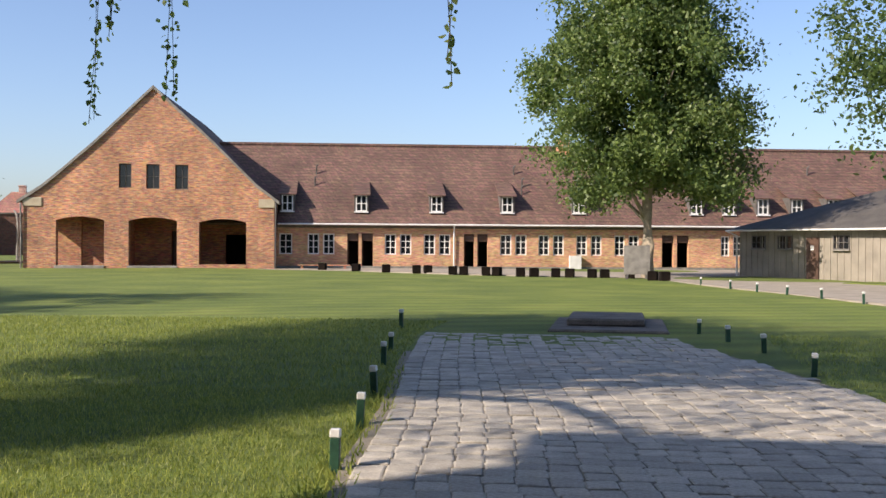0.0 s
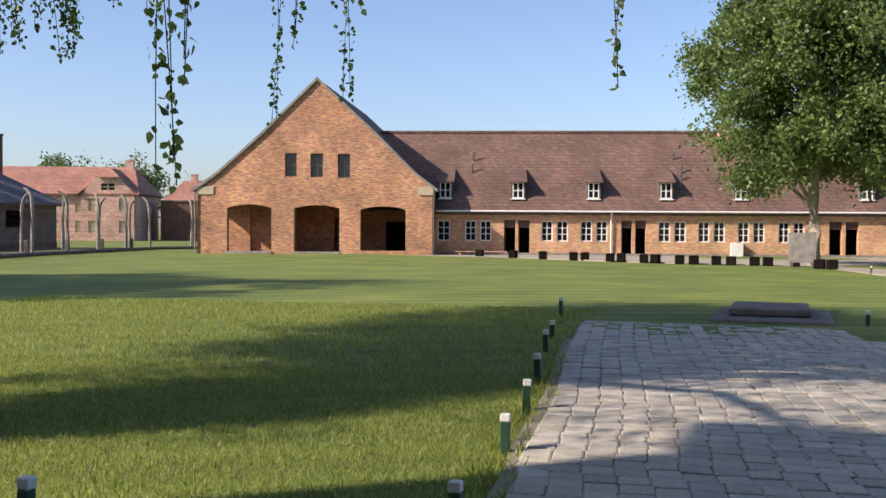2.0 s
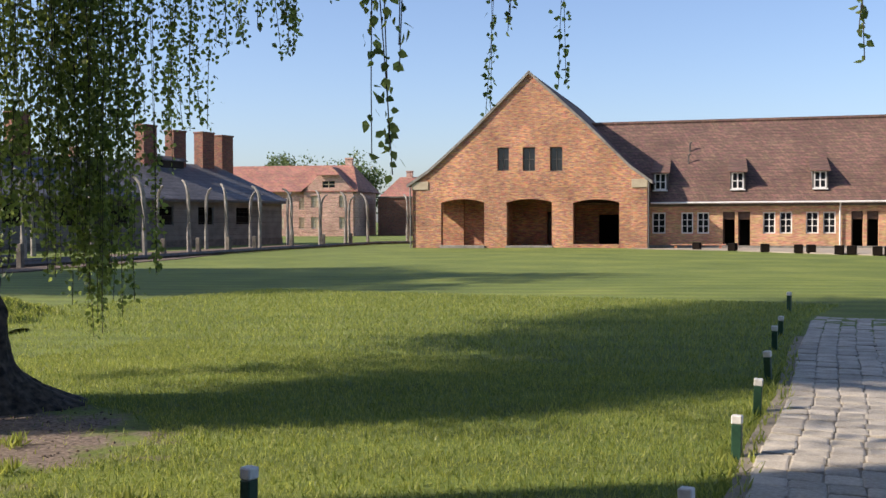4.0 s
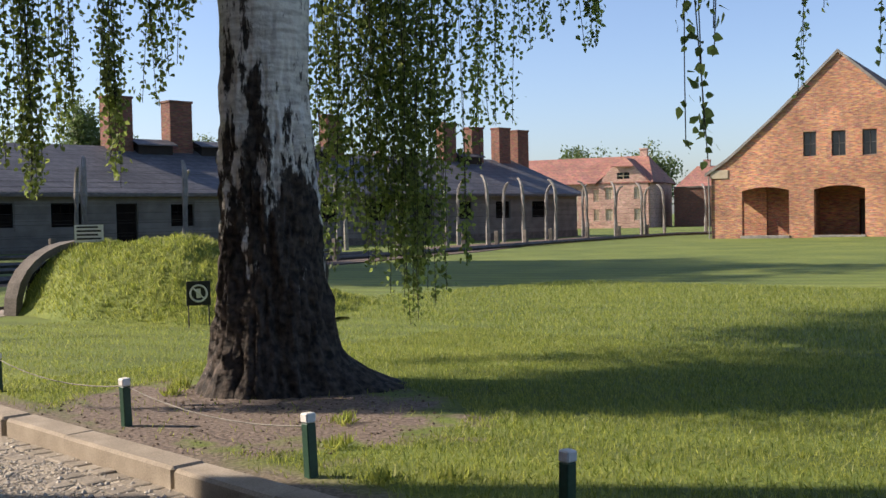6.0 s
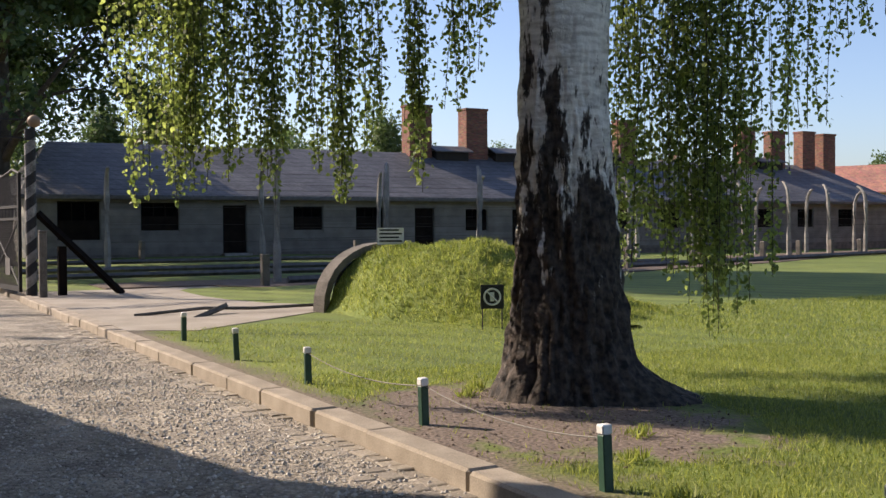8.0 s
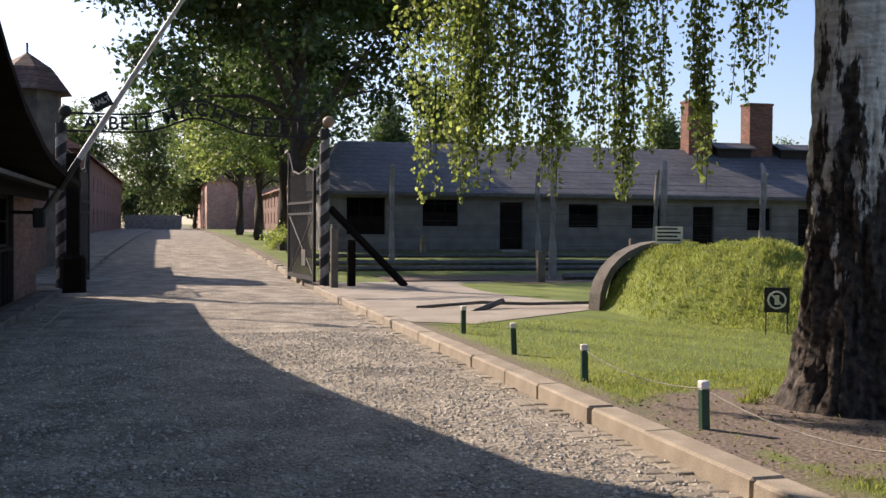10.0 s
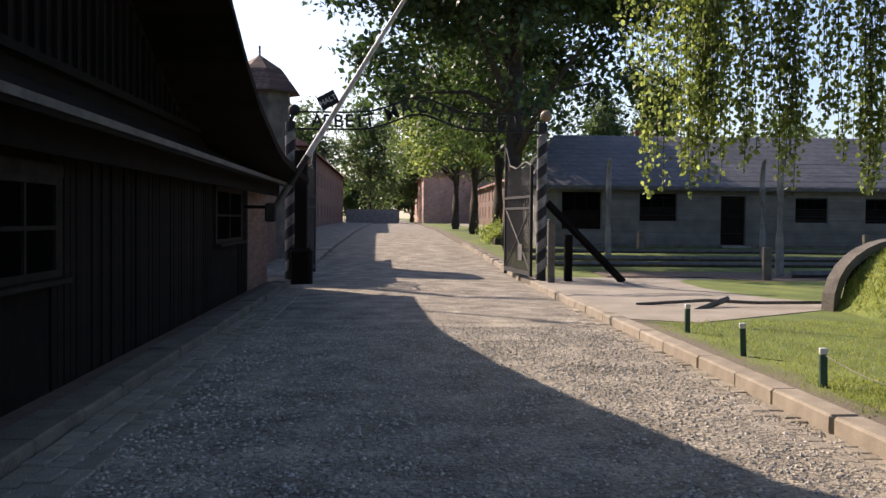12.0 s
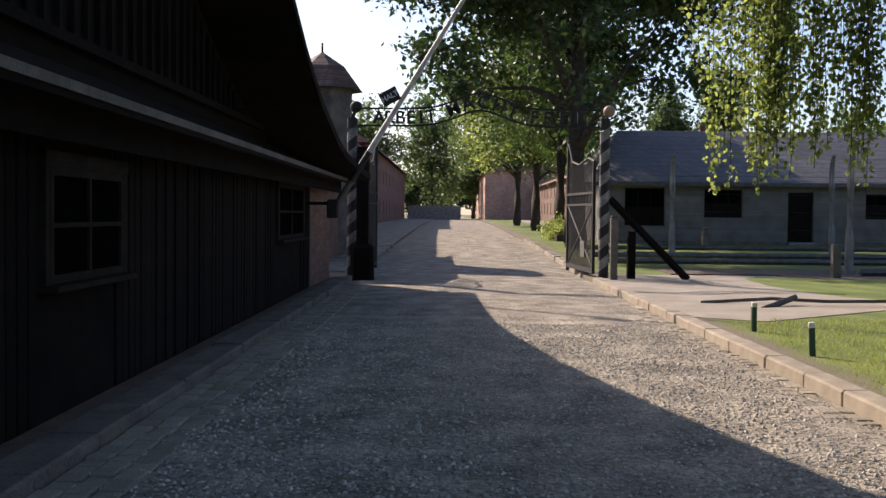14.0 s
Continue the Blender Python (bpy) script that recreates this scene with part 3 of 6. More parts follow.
def cross_window(parent, x0, z0, x1, z1, y, cols=2, rows=3, frame=0.07, sill=True, frame_mat=None, name="window", glass=None):
    """A window as one part: frame with glazing bars; its panes and sill are its pieces."""
    fm = frame_mat or WHITE
    wx, wz = (x1 - x0 - 2 * frame) / cols, (z1 - z0 - 2 * frame) / rows
    lights = []
    for i in range(cols):
        for j in range(rows):
            a = x0 + frame + wx * i + (frame * 0.4 if i else 0)
            b = x0 + frame + wx * (i + 1) - (frame * 0.4 if i < cols - 1 else 0)
            c = z0 + frame + wz * j + (frame * 0.28 if j else 0)
            d = z0 + frame + wz * (j + 1) - (frame * 0.28 if j < rows - 1 else 0)
            lights.append((a, c, b, d))
    w = part(name, prism(rect(x0, z0, x1, z1), y, y + 0.08, [rect(*q) for q in lights]), fm, parent)
    for a, c, b, d in lights:
        part("pane", boxes((a - 0.006, y + 0.045, c - 0.006, b + 0.006, y + 0.053, d + 0.006)), glass or GLASS, w)
    if sill:
        part("sill", boxes((x0 - 0.05, y - 0.09, z0 - 0.06, x1 + 0.05, y + 0.02, z0 - 0.003), bevel=0.01), CONCRETE, w)
    return w


gable = thing("gabled_wing", HALL, "orange brick gabled wing with three open arches", "building")
outline = [(-15.0, -0.4), (-0.2, -0.4), (-0.2, 3.95), (-0.17, 4.2), (-1.19, 4.94), (-2.22, 5.96), (-3.75, 7.49), (-7.41, 10.88), (-10.98, 7.4), (-13.13, 5.51), (-13.96, 4.82), (-15.05, 4.14), (-15.0, 3.95)]
holes = [arch(-13.1, 0.02, -10.28, 2.88, 0.22), arch(-8.85, 0.02, -5.99, 2.86, 0.22), arch(-4.68, 0.12, -1.86, 2.80, 0.22), rect(-9.43, 4.84, -8.69, 6.3), rect(-7.82, 4.8, -7.03, 6.28), rect(-6.11, 4.78, -5.33, 6.26)]
part("front_wall", prism(outline, 0.0, 0.5, holes), BRICK, gable)
part("side_wall", boxes((-0.6, 0.5, -0.4, -0.2, 22, 4.0)), BRICK, gable)
part("side_wall", boxes((-15.0, 2.6, -0.4, -14.6, 22, 4.0), (-15.0, 0.5, 3.2, -14.6, 2.6, 4.0)), BRICK, gable, "side wall with an opening into the porch")
part("back_wall", boxes((-14.6, 4.0, -0.4, -7.0, 4.4, 4.0), (-5.8, 4.0, -0.4, -3.6, 4.4, 4.0), (-2.2, 4.0, -0.4, -0.6, 4.4, 4.0), (-3.6, 4.0, 2.1, -2.2, 4.4, 4.0), (-7.0, 4.0, 2.3, -5.8, 4.4, 4.0)), BRICK, gable)
for x0, x1 in ((-9.9, -9.3), (-5.5, -5.1)):
    part("partition", boxes((x0, 0.5, -0.4, x1, 4.0, 4.0)), BRICK, gable)
part("porch_floor", boxes((-14.6, 0.5, -0.4, -0.6, 8, 0.06)), CONCRETE, gable)
# Ceiling and rear sheet coloured near black for the porch's shade.
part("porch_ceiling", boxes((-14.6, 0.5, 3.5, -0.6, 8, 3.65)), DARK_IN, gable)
part("dark_backing_porch", boxes((-14.6, 8.0, -0.4, -0.6, 8.2, 4)), DARK_IN, gable)
part("porch_wall", boxes((-14.6, 2.6, -0.4, -9.9, 2.9, 3.5)), BRICK, gable)
part("pier", boxes((-12.45, 2.3, 0.06, -12.2, 2.6, 3.4)), BRICK, gable)
part("door", boxes((-6.9, 4.05, 0.06, -5.9, 4.15, 2.28)), DOOR_BROWN, gable)
for x0, x1 in ((-13.1, -10.28), (-8.85, -5.99)):
    part("step", boxes((x0 - 0.05, -0.22, -0.3, x1 + 0.05, 0.3, 0.17), bevel=0.02), CONCRETE, gable)
part("brick_ledge", boxes((-4.68, -0.03, -0.3, -1.86, 0.3, 0.26)), BRICK, gable)
for x0, x1 in ((-15.04, -13.92), (-1.12, -0.16)):
    part("corner_stone", boxes((x0, -0.06, 3.7, x1, 0.42, 4.22), bevel=0.02), STONE_PALE, gable)
for x0, z0, x1, z1 in ((-9.43, 4.84, -8.69, 6.3), (-7.82, 4.8, -7.03, 6.28), (-6.11, 4.78, -5.33, 6.26)):
    cross_window(gable, x0, z0, x1, z1, 0.18, 2, 2, 0.06, frame_mat=BOARD_TRIM)
roofline = [(0.12, 4.05), (-1.19, 5.02), (-2.22, 6.04), (-3.75, 7.57), (-7.41, 10.96), (-10.98, 7.48), (-13.13, 5.59), (-13.96, 4.9), (-15.35, 4.0)]
for a, b in zip(roofline, roofline[1:]):
    bm = slope_quad(bmesh.new(), (a[0], 0.02, a[1]), (a[0], 22, a[1]), (b[0], 22, b[1]), (b[0], 0.02, b[1]), 0.10)
    part("roof_slope", bm, TILE, gable, "brown tiled roof")
for a, b in zip(roofline, roofline[1:]):
    bm = slope_quad(bmesh.new(), (a[0], -0.14, a[1] + 0.05), (a[0], 0.0, a[1] + 0.05), (b[0], 0.0, b[1] + 0.05), (b[0], -0.14, b[1] + 0.05), 0.20)
    part("verge_board", bm, CONCRETE, gable, "pale grey verge trim")
bm = tube(bmesh.new(), [(-15.12, -0.12, 3.9), (-15.1, -0.1, 2.0), (-15.1, -0.1, 0.0)], 0.05)
part("downpipe", bm, CONCRETE, gable)
bm = tube(bmesh.new(), [(-0.08, -0.12, 4.0), (-0.1, -0.1, 2.0), (-0.1, -0.1, 0.0)], 0.05)
part("downpipe", bm, BOARD_TRIM, gable)

hall = thing("long_hall", HALL, "long low tan brick hall with brown tiled roof and dormers", "building")
Y0 = 2.1
pairs = [(-0.9, 0.9), (1.83, 3.45), (6.51, 8.14), (8.9, 10.54), (13.61, 15.27), (16.0, 17.6), (18.37, 19.97), (20.78, 22.32), (27.55, 28.9), (30.3, 31.8)]
doors = [(4.23, 5.79), (11.37, 12.85), (23.78, 25.5)]
ZB, ZT = tall(0.91), tall(2.18)
holes, wins, drs = [], [], []
for a, b in pairs:
    a, b = wide(a), wide(b)
    mid = (a + b) / 2
    for x0, x1 in ((a, mid - 0.12), (mid + 0.12, b)):
        if x0 > -0.15:
            holes.append(rect(x0, ZB, x1, ZT))
            wins.append((x0, x1))
for a, b in doors:
    a, b = wide(a), wide(b)
    mid = (a + b) / 2
    for x0, x1 in ((a, mid - 0.1), (mid + 0.1, b)):
        holes.append(rect(x0, 0.05, x1, ZT + 0.02))
        drs.append((x0, x1))
ZE = tall(2.84)
part("front_wall", prism(rect(-0.2, -0.4, 46, ZE), Y0, Y0 + 0.4, holes), BRICK_HALL, hall)
part("far_wall", boxes((45.6, Y0 + 0.4, -0.4, 46, 16, ZE), (-0.2, 15.6, -0.4, 45.6, 16, ZE)), BRICK_HALL, hall)
# Near-black sheets for the unlit room behind the openings.
part("dark_backing", boxes((-0.2, Y0 + 3.0, -0.4, 45.6, Y0 + 3.1, ZE)), DARK_IN, hall)
part("dark_backing_top", boxes((-0.2, Y0 + 0.42, ZE - 0.05, 45.6, 15.5, ZE)), DARK_IN, hall)
part("plinth", boxes((-0.2, Y0 - 0.05, -0.4, 46, Y0 - 0.003, 0.16)), CONCRETE, hall)
part("frieze", boxes((-0.2, Y0 - 0.06, ZE - 0.32, 46, Y0 - 0.003, ZE - 0.06)), CONCRETE_DARK, hall, "dark band under the eave")
for x0, x1 in wins:
    cross_window(hall, x0, ZB, x1, ZT, Y0 + 0.10, 2, 3, 0.075)
for k, (x0, x1) in enumerate(drs):
    d = part("door", boxes((x0 + 0.02, Y0 + 0.12, 1.75, x1 - 0.02, Y0 + 0.17, ZT)), DOOR_BROWN, hall, "brown wooden door with open lower half")
    part("leaf", boxes((x0 + 0.02, Y0 + 0.2, 0.05, x0 + 0.10, Y0 + 0.9, 1.74)), DOOR_BROWN, d)
ridge_y, ridge_z = Y0 + 5.6, 8.25
bm = bmesh.new()
slope_quad(bm, (-4.5, Y0 - 0.35, ZE - 0.08), (46.3, Y0 - 0.35, ZE - 0.08), (46.3, ridge_y, ridge_z), (-4.5, ridge_y, ridge_z))
slope_quad(bm, (46.3, 2 * ridge_y - Y0, ZE), (-4.5, 2 * ridge_y - Y0, ZE), (-4.5, ridge_y + 0.005, ridge_z), (46.3, ridge_y + 0.005, ridge_z))
part("roof", bm, TILE, hall, "brown clay tiled roof with faint courses")
part("ridge_tiles", tube(bmesh.new(), [(-4.5, ridge_y, ridge_z + 0.02), (46.3, ridge_y, ridge_z + 0.02)], 0.13, 8), TILE, hall)
part("gutter", tube(bmesh.new(), [(-0.1, Y0 - 0.42, ZE - 0.10), (46.2, Y0 - 0.42, ZE - 0.10)], 0.06, 8), WHITE, hall, "pale gutter along the eave")
for u in (wide(10.75), wide(28.9)):
    part("downpipe", tube(bmesh.new(), [(u, Y0 - 0.42, ZE - 0.1), (u, Y0 - 0.12, ZE - 0.5), (u, Y0 - 0.1, 0)], 0.05, 8), WHITE, hall)
SL = (ridge_z - ZE) / (ridge_y - Y0 + 0.35)
for c in (0.57, 5.07, 9.7, 14.1, 18.6, 26.1, 28.2, 30.4, 32.6, 35.0, 37.3):
    u = wide(c)
    z0, z1 = tall(3.45), tall(4.62)
    yf = Y0 - 0.35 + (z0 - ZE) / SL + 0.05
    yb = Y0 - 0.35 + (z1 + 0.9 - ZE) / SL
    bm = bmesh.new()
    for s in (-1, 1):
        tri = [(u + s * 0.44, yf, z0), (u + s * 0.44, yf, z1), (u + s * 0.44, Y0 - 0.35 + (z1 - ZE) / SL + 0.4, z1 + 0.05)]
        vs = [bm.verts.new(p) for p in tri] + [bm.verts.new((p[0] - s * 0.06, p[1], p[2])) for p in tri]
        bm.faces.new(vs[:3])
        bm.faces.new(vs[:2:-1])
        for i in range(3):
            bm.faces.new((vs[i], vs[(i + 1) % 3], vs[3 + (i + 1) % 3], vs[3 + i]))
    box(bm, u - 0.44, yf, z0, u + 0.44, yf + 0.05, z0 + 0.1)
    d = part("dormer", bm, BOARD_TRIM, hall, "dormer window with tiled shed roof")
    bm = slope_quad(bmesh.new(), (u - 0.58, yf - 0.22, z1 - 0.02), (u + 0.58, yf - 0.22, z1 - 0.02), (u + 0.52, yb, z1 + 0.92), (u - 0.52, yb, z1 + 0.92), 0.09)
    part("dormer_roof", bm, TILE, d)
    bm = boxes((u - 0.36, yf + 0.02, z0 + 0.1, u - 0.28, yf + 0.1, z1 - 0.06), (u + 0.28, yf + 0.02, z0 + 0.1, u + 0.36, yf + 0.1, z1 - 0.06), (u - 0.28, yf + 0.02, z1 - 0.14, u + 0.28, yf + 0.1, z1 - 0.06), (u - 0.28, yf + 0.02, z0 + 0.1, u + 0.28, yf + 0.1, z0 + 0.18), (u - 0.04, yf + 0.025, z0 + 0.18, u + 0.04, yf + 0.09, z1 - 0.14), (u - 0.28, yf + 0.03, z0 + 0.58, u + 0.28, yf + 0.08, z0 + 0.63))
    part("window_frame", bm, WHITE, d)
    part("pane", boxes((u - 0.3, yf + 0.06, z0 + 0.12, u + 0.3, yf + 0.07, z1 - 0.08)), GLASS, d)
    part("sill", boxes((u - 0.46, yf - 0.14, z0 + 0.02, u + 0.46, yf + 0.015, z0 + 0.095), bevel=0.01), WHITE, d)
for c, z in ((2.2, 6.2), (2.15, 5.4), (14.9, 6.3), (15.3, 5.4), (15.2, 4.9), (34.6, 6.5)):
    yy = Y0 - 0.35 + (z - ZE) / SL
    part("vent_pipe", tube(bmesh.new(), [(wide(c), yy, z - 0.1), (wide(c), yy - 0.05, z + 0.45), (wide(c) + 0.12, yy - 0.05, z + 0.55)], 0.06, 8), BOARD_TRIM, hall)
ch = part("chimney", boxes((wide(18.0), ridge_y - 1.0, ridge_z - 1.6, wide(18.8), ridge_y - 0.3, ridge_z + 0.35), (wide(18.0) - 0.05, ridge_y - 1.05, ridge_z + 0.35, wide(18.8) + 0.05, ridge_y - 0.25, ridge_z + 0.5)), BRICK, hall)

# ---- grey board shed beside the hall ----
SHED = pose(3.3, 57.0, 0, 0, 0, -57)
shed = thing("board_shed", SHED, "grey board shed with felt roof and brown doors", "shed")
part("wall", prism(rect(0, -0.3, 18, 2.45), 0, 0.12), BOARD_GREY, shed)
part("end_wall", boxes((-0.02, 0.12, -0.3, 0.1, 7, 2.45)), BOARD_GREY, shed)
x = 0.05
while x < 18:
    o = part("batten", boxes((x, -0.03, 0.0, x + 0.06, -0.002, 2.4)), BOARD_GREY, shed)
    x += 0.42
bm = slope_quad(bmesh.new(), (-0.5, -0.45, 2.42), (18.5, -0.45, 2.42), (18.5, 5.2, 4.5), (5.0, 5.2, 4.5), 0.1)
slope_quad(bm, (18.5, 10.6, 2.5), (-0.5, 10.6, 2.5), (5.0, 5.205, 4.5), (18.5, 5.205, 4.5), 0.1)
vs = [bm.verts.new(p) for p in ((-0.5, -0.45, 2.41), (5.0, 5.2, 4.49), (-0.5, 10.6, 2.49))]
bm.faces.new(vs)
part("roof", bm, FELT, shed, "dull grey felt roof with hipped end")
part("gutter", tube(bmesh.new(), [(-0.5, -0.5, 2.36), (18.5, -0.5, 2.36)], 0.05, 6), WHITE, shed)
part("downpipe", tube(bmesh.new(), [(-0.5, -0.5, 2.36), (-0.1, -0.1, 2.1), (-0.1, -0.1, 0.0)], 0.05, 6), WHITE, shed)
for u0, u1 in ((4.9, 5.7), (10.2, 11.2)):
    d = part("door", boxes((u0, -0.07, 0.02, u1, -0.035, 2.0)), DOOR_BROWN, shed)
    part("sign", boxes(((u0 + u1) / 2 - 0.1, -0.09, 1.4, (u0 + u1) / 2 + 0.1, -0.075, 1.62)), WHITE, d)
for u in (1.0, 2.9, 6.6):
    cross_window(shed, u, 1.45, u + 1.0, 2.1, -0.07, 3, 2, 0.05, frame_mat=BOARD_TRIM)


# ---- barracks behind the fence ----
def barrack(name, m, length, eave, ridge, depth, wins, doors, base=0.2, label=""):
    """Local x along the front, y back."""
    b = thing(name, m, label, "building")
    holes = [rect(*w) for w in wins] + [rect(d[0], base + 0.25, d[1], d[2]) for d in doors]
    part("front_wall", prism(rect(0, -0.4, length, eave), 0, 0.3, holes), BARRACK_BOARD, b)
    part("side_wall", boxes((0, 0.3, -0.4, 0.3, depth, eave), (length - 0.3, 0.3, -0.4, length, depth, eave), (0.3, depth - 0.3, -0.4, length - 0.3, depth, eave)), PLASTER, b)
    # Near-black sheet in place of the barrack's unlit inside.
    part("dark_backing", boxes((0.3, 1.5, -0.4, length - 0.3, 1.6, eave)), DARK_IN, b)
    part("plinth", boxes((-0.04, -0.05, -0.4, length + 0.04, -0.004, base + 0.28)), CONCRETE_DARK, b)
    n = 9
    for k in range(n):
        z = base + 0.3 + (eave - base - 0.35) * k / n
        spans, x = [], 0.0
        for w in sorted([(a[0], a[2], a[1], a[3]) for a in wins] + [(d[0], d[1], base, d[2]) for d in doors]):
            if w[2] - 0.02 < z + 0.2 and w[3] + 0.02 > z:
                spans.append((x, w[0] - 0.06))
                x = w[1] + 0.06
        spans.append((x, length))
        for x0, x1 in spans:
            if x1 > x0:
                part("weatherboard", boxes((x0, -0.035, z, x1, -0.004, z + (eave - base - 0.35) / n - 0.035)), BARRACK_BOARD, b)
    for x0, z0, x1, z1 in wins:
        w = cross_window(b, x0, z0, x1, z1, 0.1, 3, 2, 0.06, sill=False, frame_mat=BOARD_DARK, glass=GLASS_BLACK)
        part("lower_board", boxes((x0 + 0.05, 0.07, z0 + 0.05, x1 - 0.05, 0.098, (z0 + z1) / 2)), BOARD_DARK, w, "dark lower shutter board")
    for x0, x1, z1 in doors:
        d = part("door", boxes((x0 + 0.03, 0.12, base + 0.27, x1 - 0.03, 0.18, z1 - 0.03)), BOARD_DARK, b)
        part("step", boxes((x0 - 0.35, -1.0, -0.3, x1 + 0.35, -0.06, base + 0.12), (x0 - 0.1, -0.6, base + 0.12, x1 + 0.1, -0.06, base + 0.26)), CONCRETE, b)
    h = depth / 2
    bm = bmesh.new()
    slope_quad(bm, (-0.5, -0.5, eave), (length + 0.5, -0.5, eave), (length - 1.6, h, ridge), (1.6, h, ridge), 0.10)
    slope_quad(bm, (length + 0.5, depth + 0.5, eave), (-0.5, depth + 0.5, eave), (1.6, h + 0.004, ridge), (length - 1.6, h + 0.004, ridge), 0.10)
    for s, x0, x1 in ((1, -0.5, 1.6), (-1, length + 0.5, length - 1.6)):
        vs = [bm.verts.new(p) for p in ((x0, -0.5, eave - 0.004), (x1, h, ridge - 0.004), (x0, depth + 0.5, eave - 0.004))]
        bm.faces.new(vs)
    part("roof", bm, SLATE, b, "grey slate roof with hipped end")
    part("fascia", boxes((-0.45, -0.52, eave - 0.2, length + 0.45, -0.47, eave - 0.08)), BOARD_TRIM, b)
    return b


def chimney(b, x, y, z0, z1, w):
    c = part("chimney", boxes((x, y, z0, x + w, y + w * 0.7, z1), (x - 0.05, y - 0.05, z1, x + w + 0.05, y + w * 0.7 + 0.05, z1 + 0.14), bevel=0.02), BRICK_DARK, b, "sooty brick chimney stack")
    return c


def roof_vent(b, x, y, z):
    v = part("roof_vent", boxes((x, y, z - 0.6, x + 2.2, y + 1.2, z + 0.25)), DARK_IN, b)
    bm = slope_quad(bmesh.new(), (x - 0.2, y - 0.25, z + 0.24), (x + 2.4, y - 0.25, z + 0.24), (x + 2.4, y + 0.6, z + 0.6), (x - 0.2, y + 0.6, z + 0.6), 0.06)
    slope_quad(bm, (x + 2.4, y + 1.45, z + 0.24), (x - 0.2, y + 1.45, z + 0.24), (x - 0.2, y + 0.604, z + 0.6), (x + 2.4, y + 0.604, z + 0.6), 0.06)
    part("vent_roof", bm, SLATE, v)


# front runs along +y, so local x = world y and local y = world -x
BARR = pose(-54, 7.4, 0, 0, 0, 90)
wins = [(1.2, 1.2, 3.1, 3.0), (5.0, 1.62, 6.8, 2.95), (12.7, 1.6, 14.3, 2.8), (16.2, 1.58, 17.8, 2.78), (22.9, 1.5, 24.3, 2.7), (29, 1.55, 30.5, 2.75), (33, 1.55, 34.5, 2.75), (37, 1.55, 38.5, 2.75), (41, 1.55, 42.5, 2.75), (45, 1.55, 46.5, 2.75), (49, 1.55, 50.5, 2.75), (53, 1.55, 54.5, 2.75)]
barr = barrack("barrack", BARR, 58.3, 3.3, 6.15, 10.5, wins, [(9.0, 10.2, 2.85), (19.7, 20.9, 2.75), (26.0, 27.0, 2.7)], 0.2, "long low grey barrack with slate roof and dark windows")
for x, z1 in ((21.8, 8.85), (25.7, 8.8), (33.5, 8.8), (37.5, 8.6), (48.5, 8.6), (51.5, 8.4), (54.6, 8.5), (56.8, 8.4)):
    chimney(barr, x, 4.6, 5.0, z1, 1.5 if x < 30 else 1.3)
for x in (23.45, 27.6, 35.2, 50.0):
    roof_vent(barr, x, 4.3, 6.0)
chimney(barr, 6.2, 6.2, 5.2, 6.4, 0.35)


